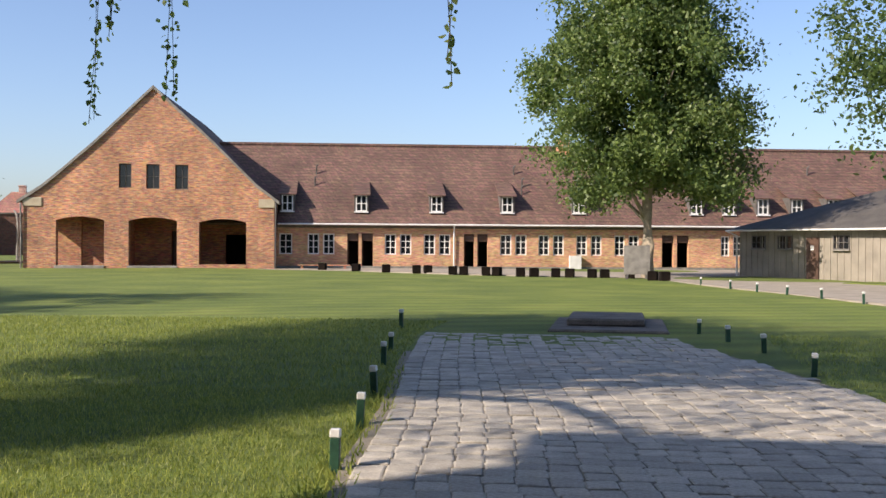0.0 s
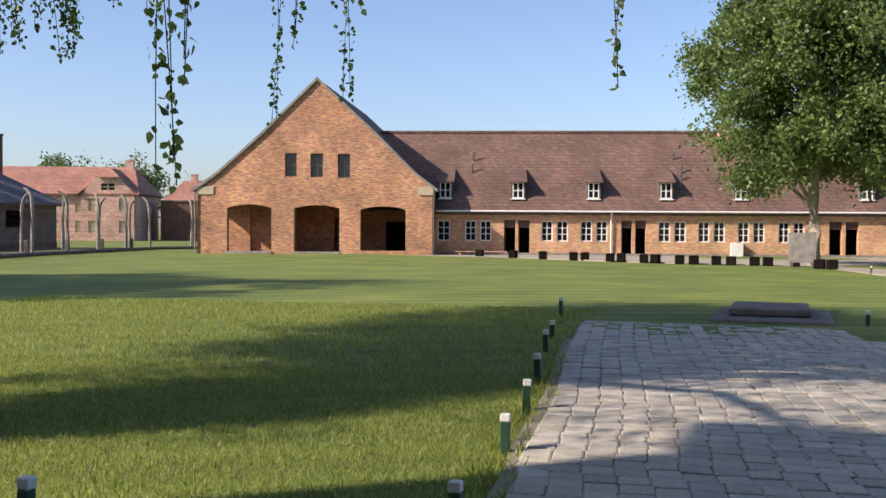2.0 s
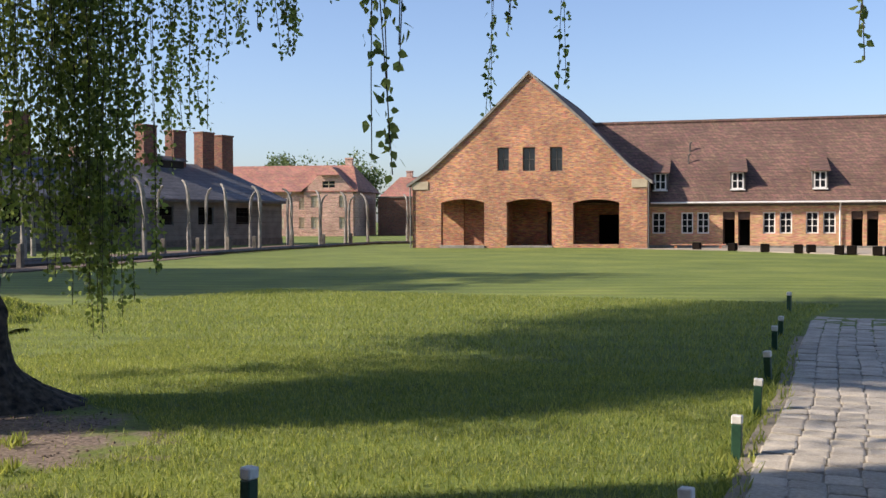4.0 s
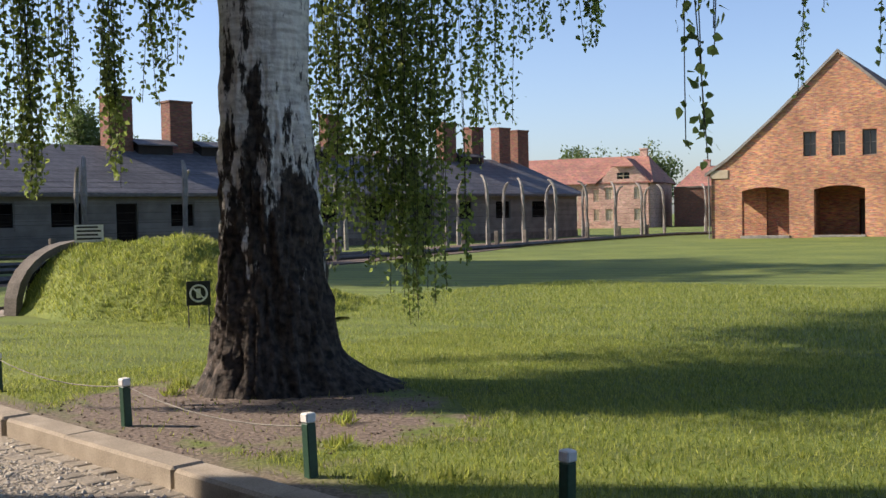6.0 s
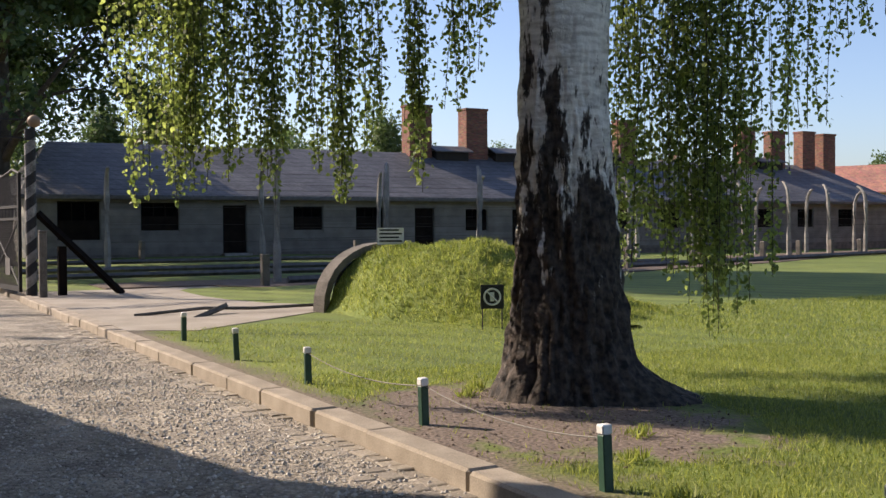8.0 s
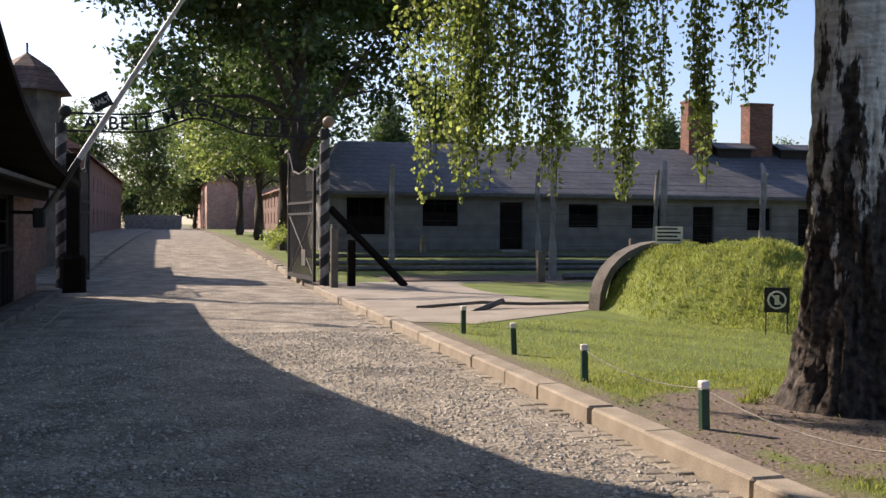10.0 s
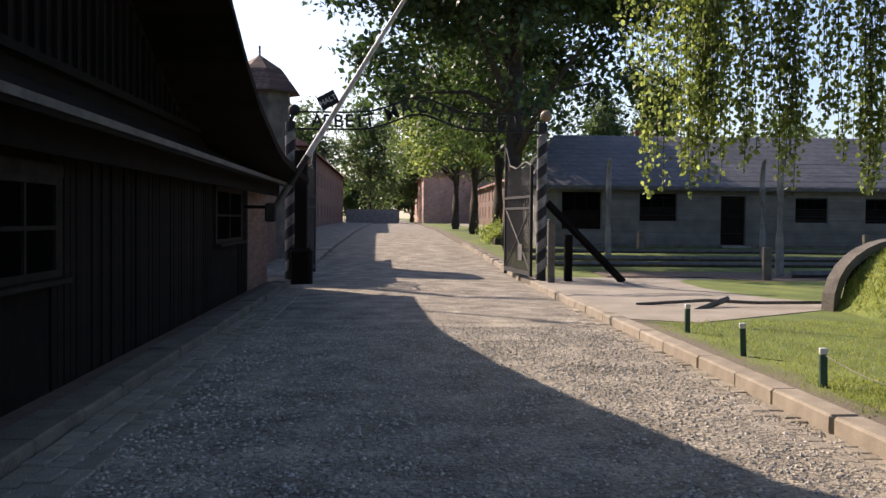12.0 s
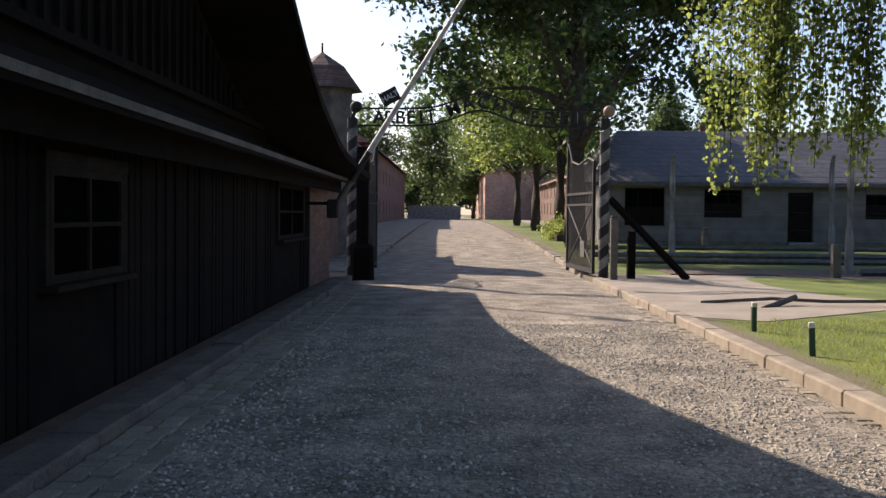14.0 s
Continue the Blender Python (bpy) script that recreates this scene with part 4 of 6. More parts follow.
# ---- far brick blocks ----
def brick_block(m, length, depth, eave, ridge, cols, rows, wing=None, label="", brick=None, blind=None):
    brick = brick or BRICK_FAR
    b = thing("brick_block", m, label, "building")
    holes, wl = [], []
    for r_ in range(rows):
        for c in range(cols):
            x0 = 0.9 + (length - 2.0) * c / max(1, cols - 1) - 0.35 + 0.1
            z0 = 0.9 + r_ * (eave - 0.7) / rows
            holes.append(rect(x0, z0, x0 + 0.85, z0 + 1.35))
            wl.append((x0, z0, x0 + 0.85, z0 + 1.35))
    part("front_wall", prism(rect(0, -0.4, length, eave), 0, 0.35, holes), brick, b)
    for x0 in (0, length - 0.35):
        part("side_wall", boxes((x0, 0.35, -0.4, x0 + 0.35, depth, eave)), brick, b)
    # Near-black sheet in place of the block's unlit inside.
    part("dark_backing", boxes((0.35, 1.2, -0.4, length - 0.35, 1.3, eave)), DARK_IN, b)
    part("back_wall", boxes((0.35, depth - 0.35, -0.4, length - 0.35, depth, eave)), brick, b)
    for w in wl:
        cross_window(b, *w, 0.08, 2, 2, 0.08, frame_mat=STONE_PALE, glass=blind)
    h = depth / 2
    bm = slope_quad(bmesh.new(), (-0.5, -0.5, eave), (length + 0.5, -0.5, eave), (length - 1.5, h, ridge), (1.5, h, ridge), 0.12)
    slope_quad(bm, (length + 0.5, depth + 0.5, eave), (-0.5, depth + 0.5, eave), (1.5, h + 0.005, ridge), (length - 1.5, h + 0.005, ridge), 0.12)
    for x0, x1 in ((-0.5, 1.5), (length + 0.5, length - 1.5)):
        bm.faces.new([bm.verts.new(p) for p in ((x0, -0.5, eave - 0.005), (x1, h, ridge - 0.005), (x0, depth + 0.5, eave - 0.005))])
    part("roof", bm, TILE_RED, b, "orange-red tiled roof")
    for k in range(3):
        x = 2.5 + k * (length - 5) / 2
        part("chimney", boxes((x, h - 0.3, ridge - 0.8, x + 0.9, h + 0.4, ridge + 0.75), (x - 0.06, h - 0.36, ridge + 0.75, x + 0.96, h + 0.46, ridge + 0.9)), brick, b)
    if wing:
        x0, x1, zr = wing
        mid = (x0 + x1) / 2
        cut = (x1 - x0) * 0.2
        whole = [rect(x0 + 0.8, 0.9, x0 + 1.7, 2.25), rect(x1 - 1.7, 0.9, x1 - 0.8, 2.25), rect(x0 + 0.8, 3.4, x0 + 1.7, 4.8), rect(x1 - 1.7, 3.4, x1 - 0.8, 4.8), rect(mid - 0.75, 5.75, mid + 0.75, 6.5)]
        w = part("gable_wing", prism([(x0, -0.4), (x1, -0.4), (x1, eave), (mid + cut, zr), (mid - cut, zr), (x0, eave)], -0.4, -0.1, whole), brick, b)
        part("wing_back", boxes((x0 + 0.05, -0.095, -0.4, x1 - 0.05, -0.02, eave)), brick, w)
        for (xa, za), _, (xb, zb), _ in whole:
            part("pane", boxes((xa, -0.25, za, xb, -0.22, zb)), GLASS if za > 5 else BLIND, w)
            part("glazing_bar", boxes(((xa + xb) / 2 - 0.05, -0.29, za, (xa + xb) / 2 + 0.05, -0.26, zb), (xa, -0.29, (za + zb) / 2 - 0.05, xb, -0.261, (za + zb) / 2 + 0.05)), STONE_PALE, w)
        top = zr + 1.0
        bm = slope_quad(bmesh.new(), (x0 - 0.4, -0.8, eave - 0.1), (x0 - 0.4, h, eave - 0.1), (mid, h, top), (mid, 1.0, top), 0.1)
        slope_quad(bm, (x1 + 0.4, h, eave - 0.1), (x1 + 0.4, -0.8, eave - 0.1), (mid + 0.004, 1.0, top), (mid + 0.004, h, top), 0.1)
        slope_quad(bm, (mid - cut - 0.2, -0.8, zr - 0.05), (mid + cut + 0.2, -0.8, zr - 0.05), (mid + 0.02, 1.02, top + 0.01), (mid - 0.02, 1.02, top + 0.01), 0.1)
        part("wing_roof", bm, TILE_RED, w)
    return b


BLOCK = pose(-110.4, 89.4, 0, 0, 0, 21.2)
brick_block(BLOCK, 40, 12, 5.35, 8.7, 15, 2, (34.0, 39.9, 7.3), "two-storey red-brown brick block with orange tiled roof and gabled wing", blind=BLIND)
brick_block(pose(-83.8, 126.7, 0, 0, 0, 21), 22, 10, 5.2, 8.2, 6, 2, None, "farther brick block with orange tiled hipped roof")
brick_block(pose(-100, 78, 0, 0, 0, 25) @ pose(-24, 0, 0), 30, 12, 6.0, 9.5, 8, 2, None, "brick block with red tiled roof behind the barracks")
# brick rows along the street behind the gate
st = brick_block(pose(-88, -6.6, rise(-88), 0, 0, 180), 70, 11, 6.6, 10.2, 14, 2, None, "brick block along the street behind the gate, darkened as in shade", BRICK_SHADED)
brick_block(pose(-200, 4.9, rise(-150)), 50, 12, 6.6, 10.0, 12, 2, None, "brick block along the far street behind the trees", BRICK_FAR)
brick_block(pose(-150, 12.0, rise(-120)), 52, 10, 4.6, 6.8, 13, 2, None, "brick block behind the street trees, coloured dull as in shade", BRICK_SHADED)
annexe = thing("flat_annexe", pose(-73.2, 109.0, 0, 0, 0, 21.2), "flat-roofed brick annexe beside the brick block", "building")
part("body", boxes((0, 0, -0.4, 4.6, 7.0, 4.6)), BRICK_DARK, annexe)
part("roof_edge", boxes((-0.12, -0.12, 4.6, 4.72, 7.12, 4.78)), CONCRETE_DARK, annexe)
brick_block(pose(-50.5, -6.9, rise(-60), 0, 0, 180), 35, 11, 6.2, 9.3, 8, 2, None, "brick block behind the gate lodge, darkened as in shade", BRICK_SHADED)
wall_far = thing("wall_far", pose(-150, -6, 0.9), "pale low wall closing the far street end", "wall", kind="structure")
part("panel", boxes((0, 0.2, -0.4, 0.3, 7.5, 1.9)), CONCRETE, wall_far)


# ---- fences ----
def fence_post():
    bm = tube(bmesh.new(), [(0, 0, -0.2), (0, 0, 1.0), (0, 0, 2.6), (0.03, 0, 3.1), (0.14, 0, 3.45), (0.34, 0, 3.7), (0.55, 0, 3.8)], [0.13, 0.125, 0.11, 0.10, 0.09, 0.075, 0.06], 6)
    return bm


post0 = thing("fence_post", pose(-33.6, 11.7, 0), "tall weathered concrete fence post with curved top", "fence post", "concrete fence posts")
part("shaft", fence_post(), CONCRETE, post0)
for k in range(10):
    part("insulator", tube(bmesh.new(), [(-0.16, 0.0, 0.35 + 0.33 * k), (-0.10, 0, 0.35 + 0.33 * k)], 0.022, 6), CONCRETE, post0)


def run(points, step, turn):
    """Fence post spots along a broken line."""
    out = []
    for (x0, y0), (x1, y1) in zip(points, points[1:]):
        n = max(1, round(math.hypot(x1 - x0, y1 - y0) / step))
        out += [(x0 + (x1 - x0) * i / n, y0 + (y1 - y0) * i / n) for i in range(n)]
    return out + [points[-1]]


LINE1 = run([(-33.6, 11.7), (-37.6, 32), (-42.5, 49), (-46.2, 66), (-41, 80)], 4.0, 0)
LINE2 = run([(-43.5, 8.7), (-42.5, 14.4), (-44, 30), (-47.5, 50), (-52, 72)], 5.2, 0)
for k, (x, y) in enumerate(LINE1 + LINE2):
    if k == 0:
        continue
    copy_thing(post0, pose(x, y, rise(x, y) - 0.02, random.uniform(-1.5, 1.5), random.uniform(-1.5, 1.5), random.uniform(150, 210) if k < len(LINE1) else random.uniform(-20, 20)))


def wires(name, line, zs, label):
    w = thing(name, pose(0, 0, 0), label, "fence wire")
    for z in zs:
        part("wire", tube(bmesh.new(), [(x - 0.1, y, z + rise(x, y)) for x, y in line], 0.005, 3), WIRE, w)
    return w


wires("fence_wire", LINE1, [0.35 + 0.33 * k for k in range(10)], "thin horizontal fence wires between concrete posts")
wires("fence_wire", LINE2, [0.35 + 0.66 * k for k in range(5)], "thin horizontal fence wires of the back row")
low0 = thing("short_post", pose(-31.6, 10.6, 0), "short squared concrete warning post", "post", "short posts by the fence")
part("shaft", boxes((-0.11, -0.11, -0.2, 0.11, 0.11, 0.95), bevel=0.02), CONCRETE_DARK, low0)
for x, y in run([(-34.5, 16), (-35.2, 26.5), (-38.4, 37), (-42, 48), (-45, 62)], 4.5, 0) + [(-49.3, 11.3), (-46, 20), (-47, 27)]:
    copy_thing(low0, pose(x, y, rise(x, y) - 0.05, random.uniform(-3, 3), random.uniform(-3, 3), random.uniform(0, 30)))
rail = thing("low_rail", pose(0, 0, 0), "dark low timber edging below the fence", "edging")
for (x0, y0), (x1, y1) in zip(LINE1, LINE1[1:]):
    if y1 > 12:
        part("beam", tube(bmesh.new(), [(x0 + 0.9, y0, 0.14), (x1 + 0.9, y1, 0.14)], 0.11, 4), BOARD_TRIM, rail)
rail2 = thing("low_rail", pose(0, 0, 0), "dark low beams across the fence gap", "edging")
for xx, zz in ((-36.5, 0.25), (-40.0, 0.3), (-45.5, 0.4)):
    part("beam", tube(bmesh.new(), [(xx, 5.2, zz), (xx, 30, zz)], 0.09, 4), BOARD_TRIM, rail2)


# ---- gate ----
GX = -31.3
STRIPE = 0.28


def striped_post(name, x, y, h, label, globe):
    p = thing(name, pose(x, y, 0), label, "gate post")
    n = int(h / STRIPE)
    for k in range(n):
        bm = tube(bmesh.new(), [(0, 0, k * STRIPE - (0.3 if k == 0 else 0)), (0, 0, (k + 1) * STRIPE)], 0.135, 12)
        for v in bm.verts:
            v.co.z += 0.8 * v.co.y if 0 < k < n - 1 or v.co.z > 0.2 and k == 0 or v.co.z < h - 0.5 and k == n - 1 else 0
        part("band", bm, WHITE_WORN if k % 2 else BLACK, p)
    bm = bmesh.new()
    bmesh.ops.create_uvsphere(bm, u_segments=14, v_segments=9, radius=0.16, matrix=Matrix.Translation((0, 0.1, h + 0.2)))
    part("lamp_bracket", tube(bmesh.new(), [(0, 0, h - 0.1), (0, 0.06, h + 0.06)], 0.05, 6), BLACK, p)
    part("lamp_globe", bm, globe, p, "round lamp globe on top", smooth=True)
    return p


WHITE_WORN = material("worn_white_paint", (0.09, 0.08, 0.072), (0.36, 0.34, 0.31), 5, 0.8, 0.2, 40)
BARRIER_WHITE = material("scuffed_white_paint", (0.35, 0.34, 0.32), (0.62, 0.60, 0.57), 6, 0.6, 0.1, 40)
striped_post("gate_post", GX, 4.35, 4.2, "tall dark striped gate post with faded globe lamp", TAN)
striped_post("gate_post", GX - 0.3, -2.35, 4.3, "tall dark striped gate post beside the hut with globe lamp", BLACK)
heavy = thing("gate_pillar", pose(GX + 0.15, -2.02, 0), "heavy dark timber pillar at the gate hinge", "pillar")
part("shaft", boxes((-0.16, -0.16, -0.2, 0.16, 0.16, 3.4), bevel=0.02), BOARD_DARK, heavy)
part("foot", boxes((-0.3, -0.3, -0.2, 0.3, 0.3, 0.85), bevel=0.09), BOARD_DARK, heavy)


def gate_leaf(m, w, h):
    """Iron leaf: local x from the hinge outwards."""
    g_ = thing("gate_leaf", m, "open black iron gate leaf with wire mesh and curved top", "gate")
    top = [(0.0, h), (w * 0.2, h + 0.12), (w * 0.55, h - 0.02), (w * 0.8, h + 0.1), (w, h + 0.75)]
    part("frame", boxes((0, -0.04, 0.1, 0.08, 0.04, h), (w - 0.08, -0.04, 0.02, w, 0.04, h + 0.75), (0.08, -0.035, 0.12, w - 0.08, 0.035, 0.24), (0.08, -0.035, h * 0.62, w - 0.08, 0.035, h * 0.62 + 0.07), (0.08, -0.035, h * 0.72, w - 0.08, 0.035, h * 0.72 + 0.07)), BLACK, g_)
    part("top_bar", tube(bmesh.new(), [(x, 0, z) for x, z in top], 0.035, 6), BLACK, g_)
    for a, b in (((0.1, 0.25), (w - 0.1, h * 0.62)), ((w - 0.1, 0.25), (0.1, h * 0.62))):
        part("brace", tube(bmesh.new(), [(a[0], 0, a[1]), (b[0], 0, b[1])], 0.025, 5), BLACK, g_)
    bm = bmesh.new()
    for k in range(1, 9):
        tube(bm, [(w * k / 9, 0, h * 0.63), (w * k / 9, 0, h * 0.73)], 0.015, 4)
    part("bar", bm, BLACK, g_)
    bm = bmesh.new()
    for k in range(1, 40):
        x = w * k / 40
        tube(bm, [(x, 0, 0.2), (x, 0, h - 0.02)], 0.009, 3, cap=False)
    for k in range(1, 48):
        z = 0.2 + (h - 0.25) * k / 48
        tube(bm, [(0.06, 0, z), (w - 0.06, 0, z)], 0.006, 3, cap=False)
    tagged(part("wire_mesh", bm, WIRE, g_), kind="stuff")
    part("plate", boxes((w * 0.3, -0.03, 0.5, w * 0.45, 0.03, 0.95)), BOARD_TRIM, g_)
    return g_


gate_leaf(pose(GX - 0.25, 4.12, 0, 0, 0, 186), 3.3, 3.1)
gate_leaf(pose(GX - 0.5, -2.12, 0, 0, 0, 177), 3.3, 3.1)

sign = thing("gate_arch_sign", pose(GX, 0, 0), "wrought-iron lettering on curved bars above the gate", "sign")


def arc_z(y):
    """Wavy line of the lettering above the gate."""
    return 3.98 + 0.42 * math.exp(-((y - 1.05) / 0.85) ** 2)


ybar = np.linspace(-2.2, 4.2, 40)
part("lower_bar", tube(bmesh.new(), [(0, y, arc_z(y)) for y in ybar], 0.028, 6), BLACK, sign)
part("upper_bar", tube(bmesh.new(), [(0, y, arc_z(y) + 0.45) for y in ybar], 0.028, 6), BLACK, sign)


def letters(text, height, depth, mat, parent, name, m):
    cu = bpy.data.curves.new(name, "FONT")
    cu.body, cu.size, cu.extrude, cu.align_x = text, height, depth, "CENTER"
    cu.offset = height * 0.018
    tmp = bpy.data.objects.new(name, cu)
    scene.collection.objects.link(tmp)
    bpy.context.view_layer.update()
    me = bpy.data.meshes.new_from_object(tmp)
    bpy.data.objects.remove(tmp)
    me.materials.clear()
    me.materials.append(mat)
    o = new(name, me)
    o.parent = parent
    o.matrix_basis = m
    return o


words = (("ARBEIT", -1.62, -0.22), ("MACHT", 0.40, 1.85), ("FREI", 2.45, 3.65))
for word, y0, y1 in words:
    for k, c in enumerate(word):
        y = y0 + (y1 - y0) * k / (len(word) - 1)
        slope = math.degrees(math.atan2(arc_z(y + 0.05) - arc_z(y - 0.05), 0.1))
        letters(c, 0.48, 0.02, BLACK, sign, "letter", pose(0, y, arc_z(y) + 0.06) @ pose(0, 0, 0, 90, 0, 90) @ pose(0, 0, 0, 0, 0, slope))

rail3 = thing("timber_brace", pose(0, 0, 0), "dark timber posts and slanting brace beside the gate", "timber brace")
part("brace", tube(bmesh.new(), [(GX, 4.5, 2.1), (GX + 0.4, 6.5, 0.0)], 0.10, 4), BOARD_DARK, rail3)
part("prop", boxes((GX + 0.1, 4.95, -0.2, GX + 0.3, 5.15, 1.25)), BOARD_DARK, rail3)
stub = thing("short_post", pose(-30.5, 4.5, 0), "short pale wooden post at the kerb end", "post")
part("shaft", boxes((-0.09, -0.09, -0.2, 0.09, 0.09, 1.6), bevel=0.02), CONCRETE_DARK, stub)
part("stone", boxes((-0.09, -0.09, 1.6, 0.09, 0.09, 1.66), bevel=0.02), CONCRETE_DARK, stub)

barrier = thing("barrier_pole", pose(-26.0, -2.35, 0), "raised red and white barrier pole", "barrier")
a, b = Vector((0, 0.13, 1.72)), Vector((0, 3.57, 7.36))
for k in range(9):
    p, q = a.lerp(b, k / 9), a.lerp(b, (k + 1) / 9)
    part("band", tube(bmesh.new(), [p, q], [0.075 - 0.004 * k, 0.071 - 0.004 * k], 8), BLACK if k < 2 and k % 2 == 1 else (BOARD_TRIM if k == 0 else BARRIER_WHITE), barrier)
part("bracket", boxes((-0.10, -0.50, 1.83, -0.05, 0.22, 1.90), bevel=0.01), FRAME_BROWN, barrier)
part("counterweight", boxes((-0.11, 0.0, 1.55, 0.11, 0.24, 1.95), bevel=0.03), BLACK, barrier)
plate = thing("stop_sign", pose(-25.9, -1.02, 4.15) @ pose(0, 0, 0, 28), "small dark sign plate with pale letters on the barrier", "sign")
part("plate", boxes((-0.015, -0.2, -0.15, 0.015, 0.2, 0.15)), BLACK, plate)
letters("HALT", 0.155, 0.004, WHITE, plate, "lettering", pose(0.022, 0, -0.05) @ pose(0, 0, 0, 90, 0, 90))

# ---- dark hut ----
hut = thing("dark_hut", pose(0, 0, 0), "dark timber hut with board walls and a ledge roof", "building")
WINS = [(-13.2, 1.08, -11.4, 2.0), (-25.3, 1.17, -22.15, 2.18)]
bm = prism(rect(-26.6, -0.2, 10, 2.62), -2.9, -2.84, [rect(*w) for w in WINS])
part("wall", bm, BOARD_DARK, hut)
# Near-black sheet behind the hut windows, painted as unlit space.
part("dark_backing", boxes((-26.5, -3.9, -0.2, 10, -3.8, 2.6)), DARK_IN, hut)
x = 9.9
shared = None
while x > -26.6:
    gap = [w for w in WINS if w[0] - 0.05 < x < w[2] + 0.05]
    if not gap:
        if shared is None:
            shared = part("board", boxes((-0.085, -0.03, 0.02, 0.085, 0.0, 2.5), bevel=0.006), BOARD_DARK, hut)
            shared.matrix_basis = pose(x, -2.81, 0)
        else:
            o = shared.copy()
            scene.collection.objects.link(o)
            o.matrix_basis = pose(x, -2.81 + random.uniform(-0.012, 0.012), 0)
    x -= 0.19
for x0, z0, x1, z1 in WINS:
    w = cross_window(hut, x0, z0, x1, z1, -2.83, 2, 2, 0.07, sill=False, frame_mat=FRAME_BROWN, glass=GLASS_BLACK)
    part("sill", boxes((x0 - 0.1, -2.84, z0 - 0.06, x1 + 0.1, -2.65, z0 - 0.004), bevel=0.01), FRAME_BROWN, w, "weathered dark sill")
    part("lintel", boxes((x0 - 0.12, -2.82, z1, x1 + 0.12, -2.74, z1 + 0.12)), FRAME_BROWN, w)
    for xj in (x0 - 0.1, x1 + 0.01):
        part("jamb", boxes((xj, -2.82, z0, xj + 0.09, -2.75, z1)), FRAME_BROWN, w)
part("corner_pier", boxes((-30.6, -3.5, -0.2, -26.62, -2.84, 2.6)), BRICK_SHADED, hut, "dark brick corner wall")
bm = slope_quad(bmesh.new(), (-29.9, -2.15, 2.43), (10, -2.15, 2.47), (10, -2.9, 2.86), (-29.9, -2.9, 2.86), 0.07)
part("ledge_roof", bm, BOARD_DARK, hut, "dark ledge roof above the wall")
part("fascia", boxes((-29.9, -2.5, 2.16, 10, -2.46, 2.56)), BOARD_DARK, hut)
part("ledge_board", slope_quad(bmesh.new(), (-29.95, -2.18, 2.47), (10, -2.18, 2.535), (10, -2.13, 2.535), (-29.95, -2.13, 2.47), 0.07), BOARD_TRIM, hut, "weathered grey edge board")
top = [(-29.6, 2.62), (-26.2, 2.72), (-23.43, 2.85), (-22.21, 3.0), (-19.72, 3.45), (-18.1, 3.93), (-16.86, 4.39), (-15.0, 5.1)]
# The part up to 11.8 is unseen, added to shadow the yard.
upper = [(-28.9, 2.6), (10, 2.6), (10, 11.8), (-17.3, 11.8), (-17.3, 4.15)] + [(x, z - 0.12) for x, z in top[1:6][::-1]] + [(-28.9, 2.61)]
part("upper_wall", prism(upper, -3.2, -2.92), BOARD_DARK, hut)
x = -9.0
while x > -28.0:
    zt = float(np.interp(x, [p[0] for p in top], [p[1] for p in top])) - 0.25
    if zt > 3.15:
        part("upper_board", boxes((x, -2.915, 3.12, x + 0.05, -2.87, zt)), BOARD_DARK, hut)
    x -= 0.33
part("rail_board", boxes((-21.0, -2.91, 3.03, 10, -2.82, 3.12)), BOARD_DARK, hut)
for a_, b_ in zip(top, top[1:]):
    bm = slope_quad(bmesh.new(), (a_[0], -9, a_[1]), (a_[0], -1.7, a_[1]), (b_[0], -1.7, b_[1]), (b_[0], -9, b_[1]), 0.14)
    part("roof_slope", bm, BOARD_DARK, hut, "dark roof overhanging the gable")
# Unseen high roof and walls, sized for the shadow on the yard.
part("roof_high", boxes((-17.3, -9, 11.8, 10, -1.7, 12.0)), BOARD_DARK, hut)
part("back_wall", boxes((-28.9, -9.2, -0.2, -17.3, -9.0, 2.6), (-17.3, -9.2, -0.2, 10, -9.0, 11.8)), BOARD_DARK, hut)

# ---- brick guard building beyond the hut ----
tower = thing("guard_building", pose(-42, -4.45, 0), "dull brown guard tower with tiled eight-sided roof", "building")


def ring_faces(bm, r0, z0, r1, z1, n=8):
    """A band of an eight-sided tower between two heights."""
    a = [bm.verts.new((r0 * math.cos(2 * math.pi * (k + 0.5) / n), r0 * math.sin(2 * math.pi * (k + 0.5) / n), z0)) for k in range(n)]
    b = [bm.verts.new((r1 * math.cos(2 * math.pi * (k + 0.5) / n), r1 * math.sin(2 * math.pi * (k + 0.5) / n), z1)) for k in range(n)]
    for k in range(n):
        bm.faces.new((a[k], a[(k + 1) % n], b[(k + 1) % n], b[k]))


bm = bmesh.new()
ring_faces(bm, 1.15, -0.3, 1.15, 6.2)
part("wall", bm, CONCRETE_DARK, tower)
bm = bmesh.new()
ring_faces(bm, 1.55, 6.12, 0.9, 6.95)
ring_faces(bm, 0.9, 6.95, 0.05, 7.5)
ring_faces(bm, 1.1, 6.16, 1.55, 6.12)
part("roof", bm, TILE, tower, "brown tiled eight-sided roof")
part("finial", tube(bmesh.new(), [(0, 0, 7.4), (0, 0, 7.85)], 0.04, 6), BLACK, tower)
lodge = thing("gate_lodge", pose(-36.5, -3.75, 0), "low brick lodge behind the gate post", "building")
part("wall", boxes((-10, -5.2, -0.3, 0, 0, 4.1)), BRICK_SHADED, lodge)
bm = slope_quad(bmesh.new(), (-10.4, 0.4, 4.0), (0.4, 0.4, 4.0), (0.4, -2.6, 6.3), (-10.4, -2.6, 6.3), 0.12)
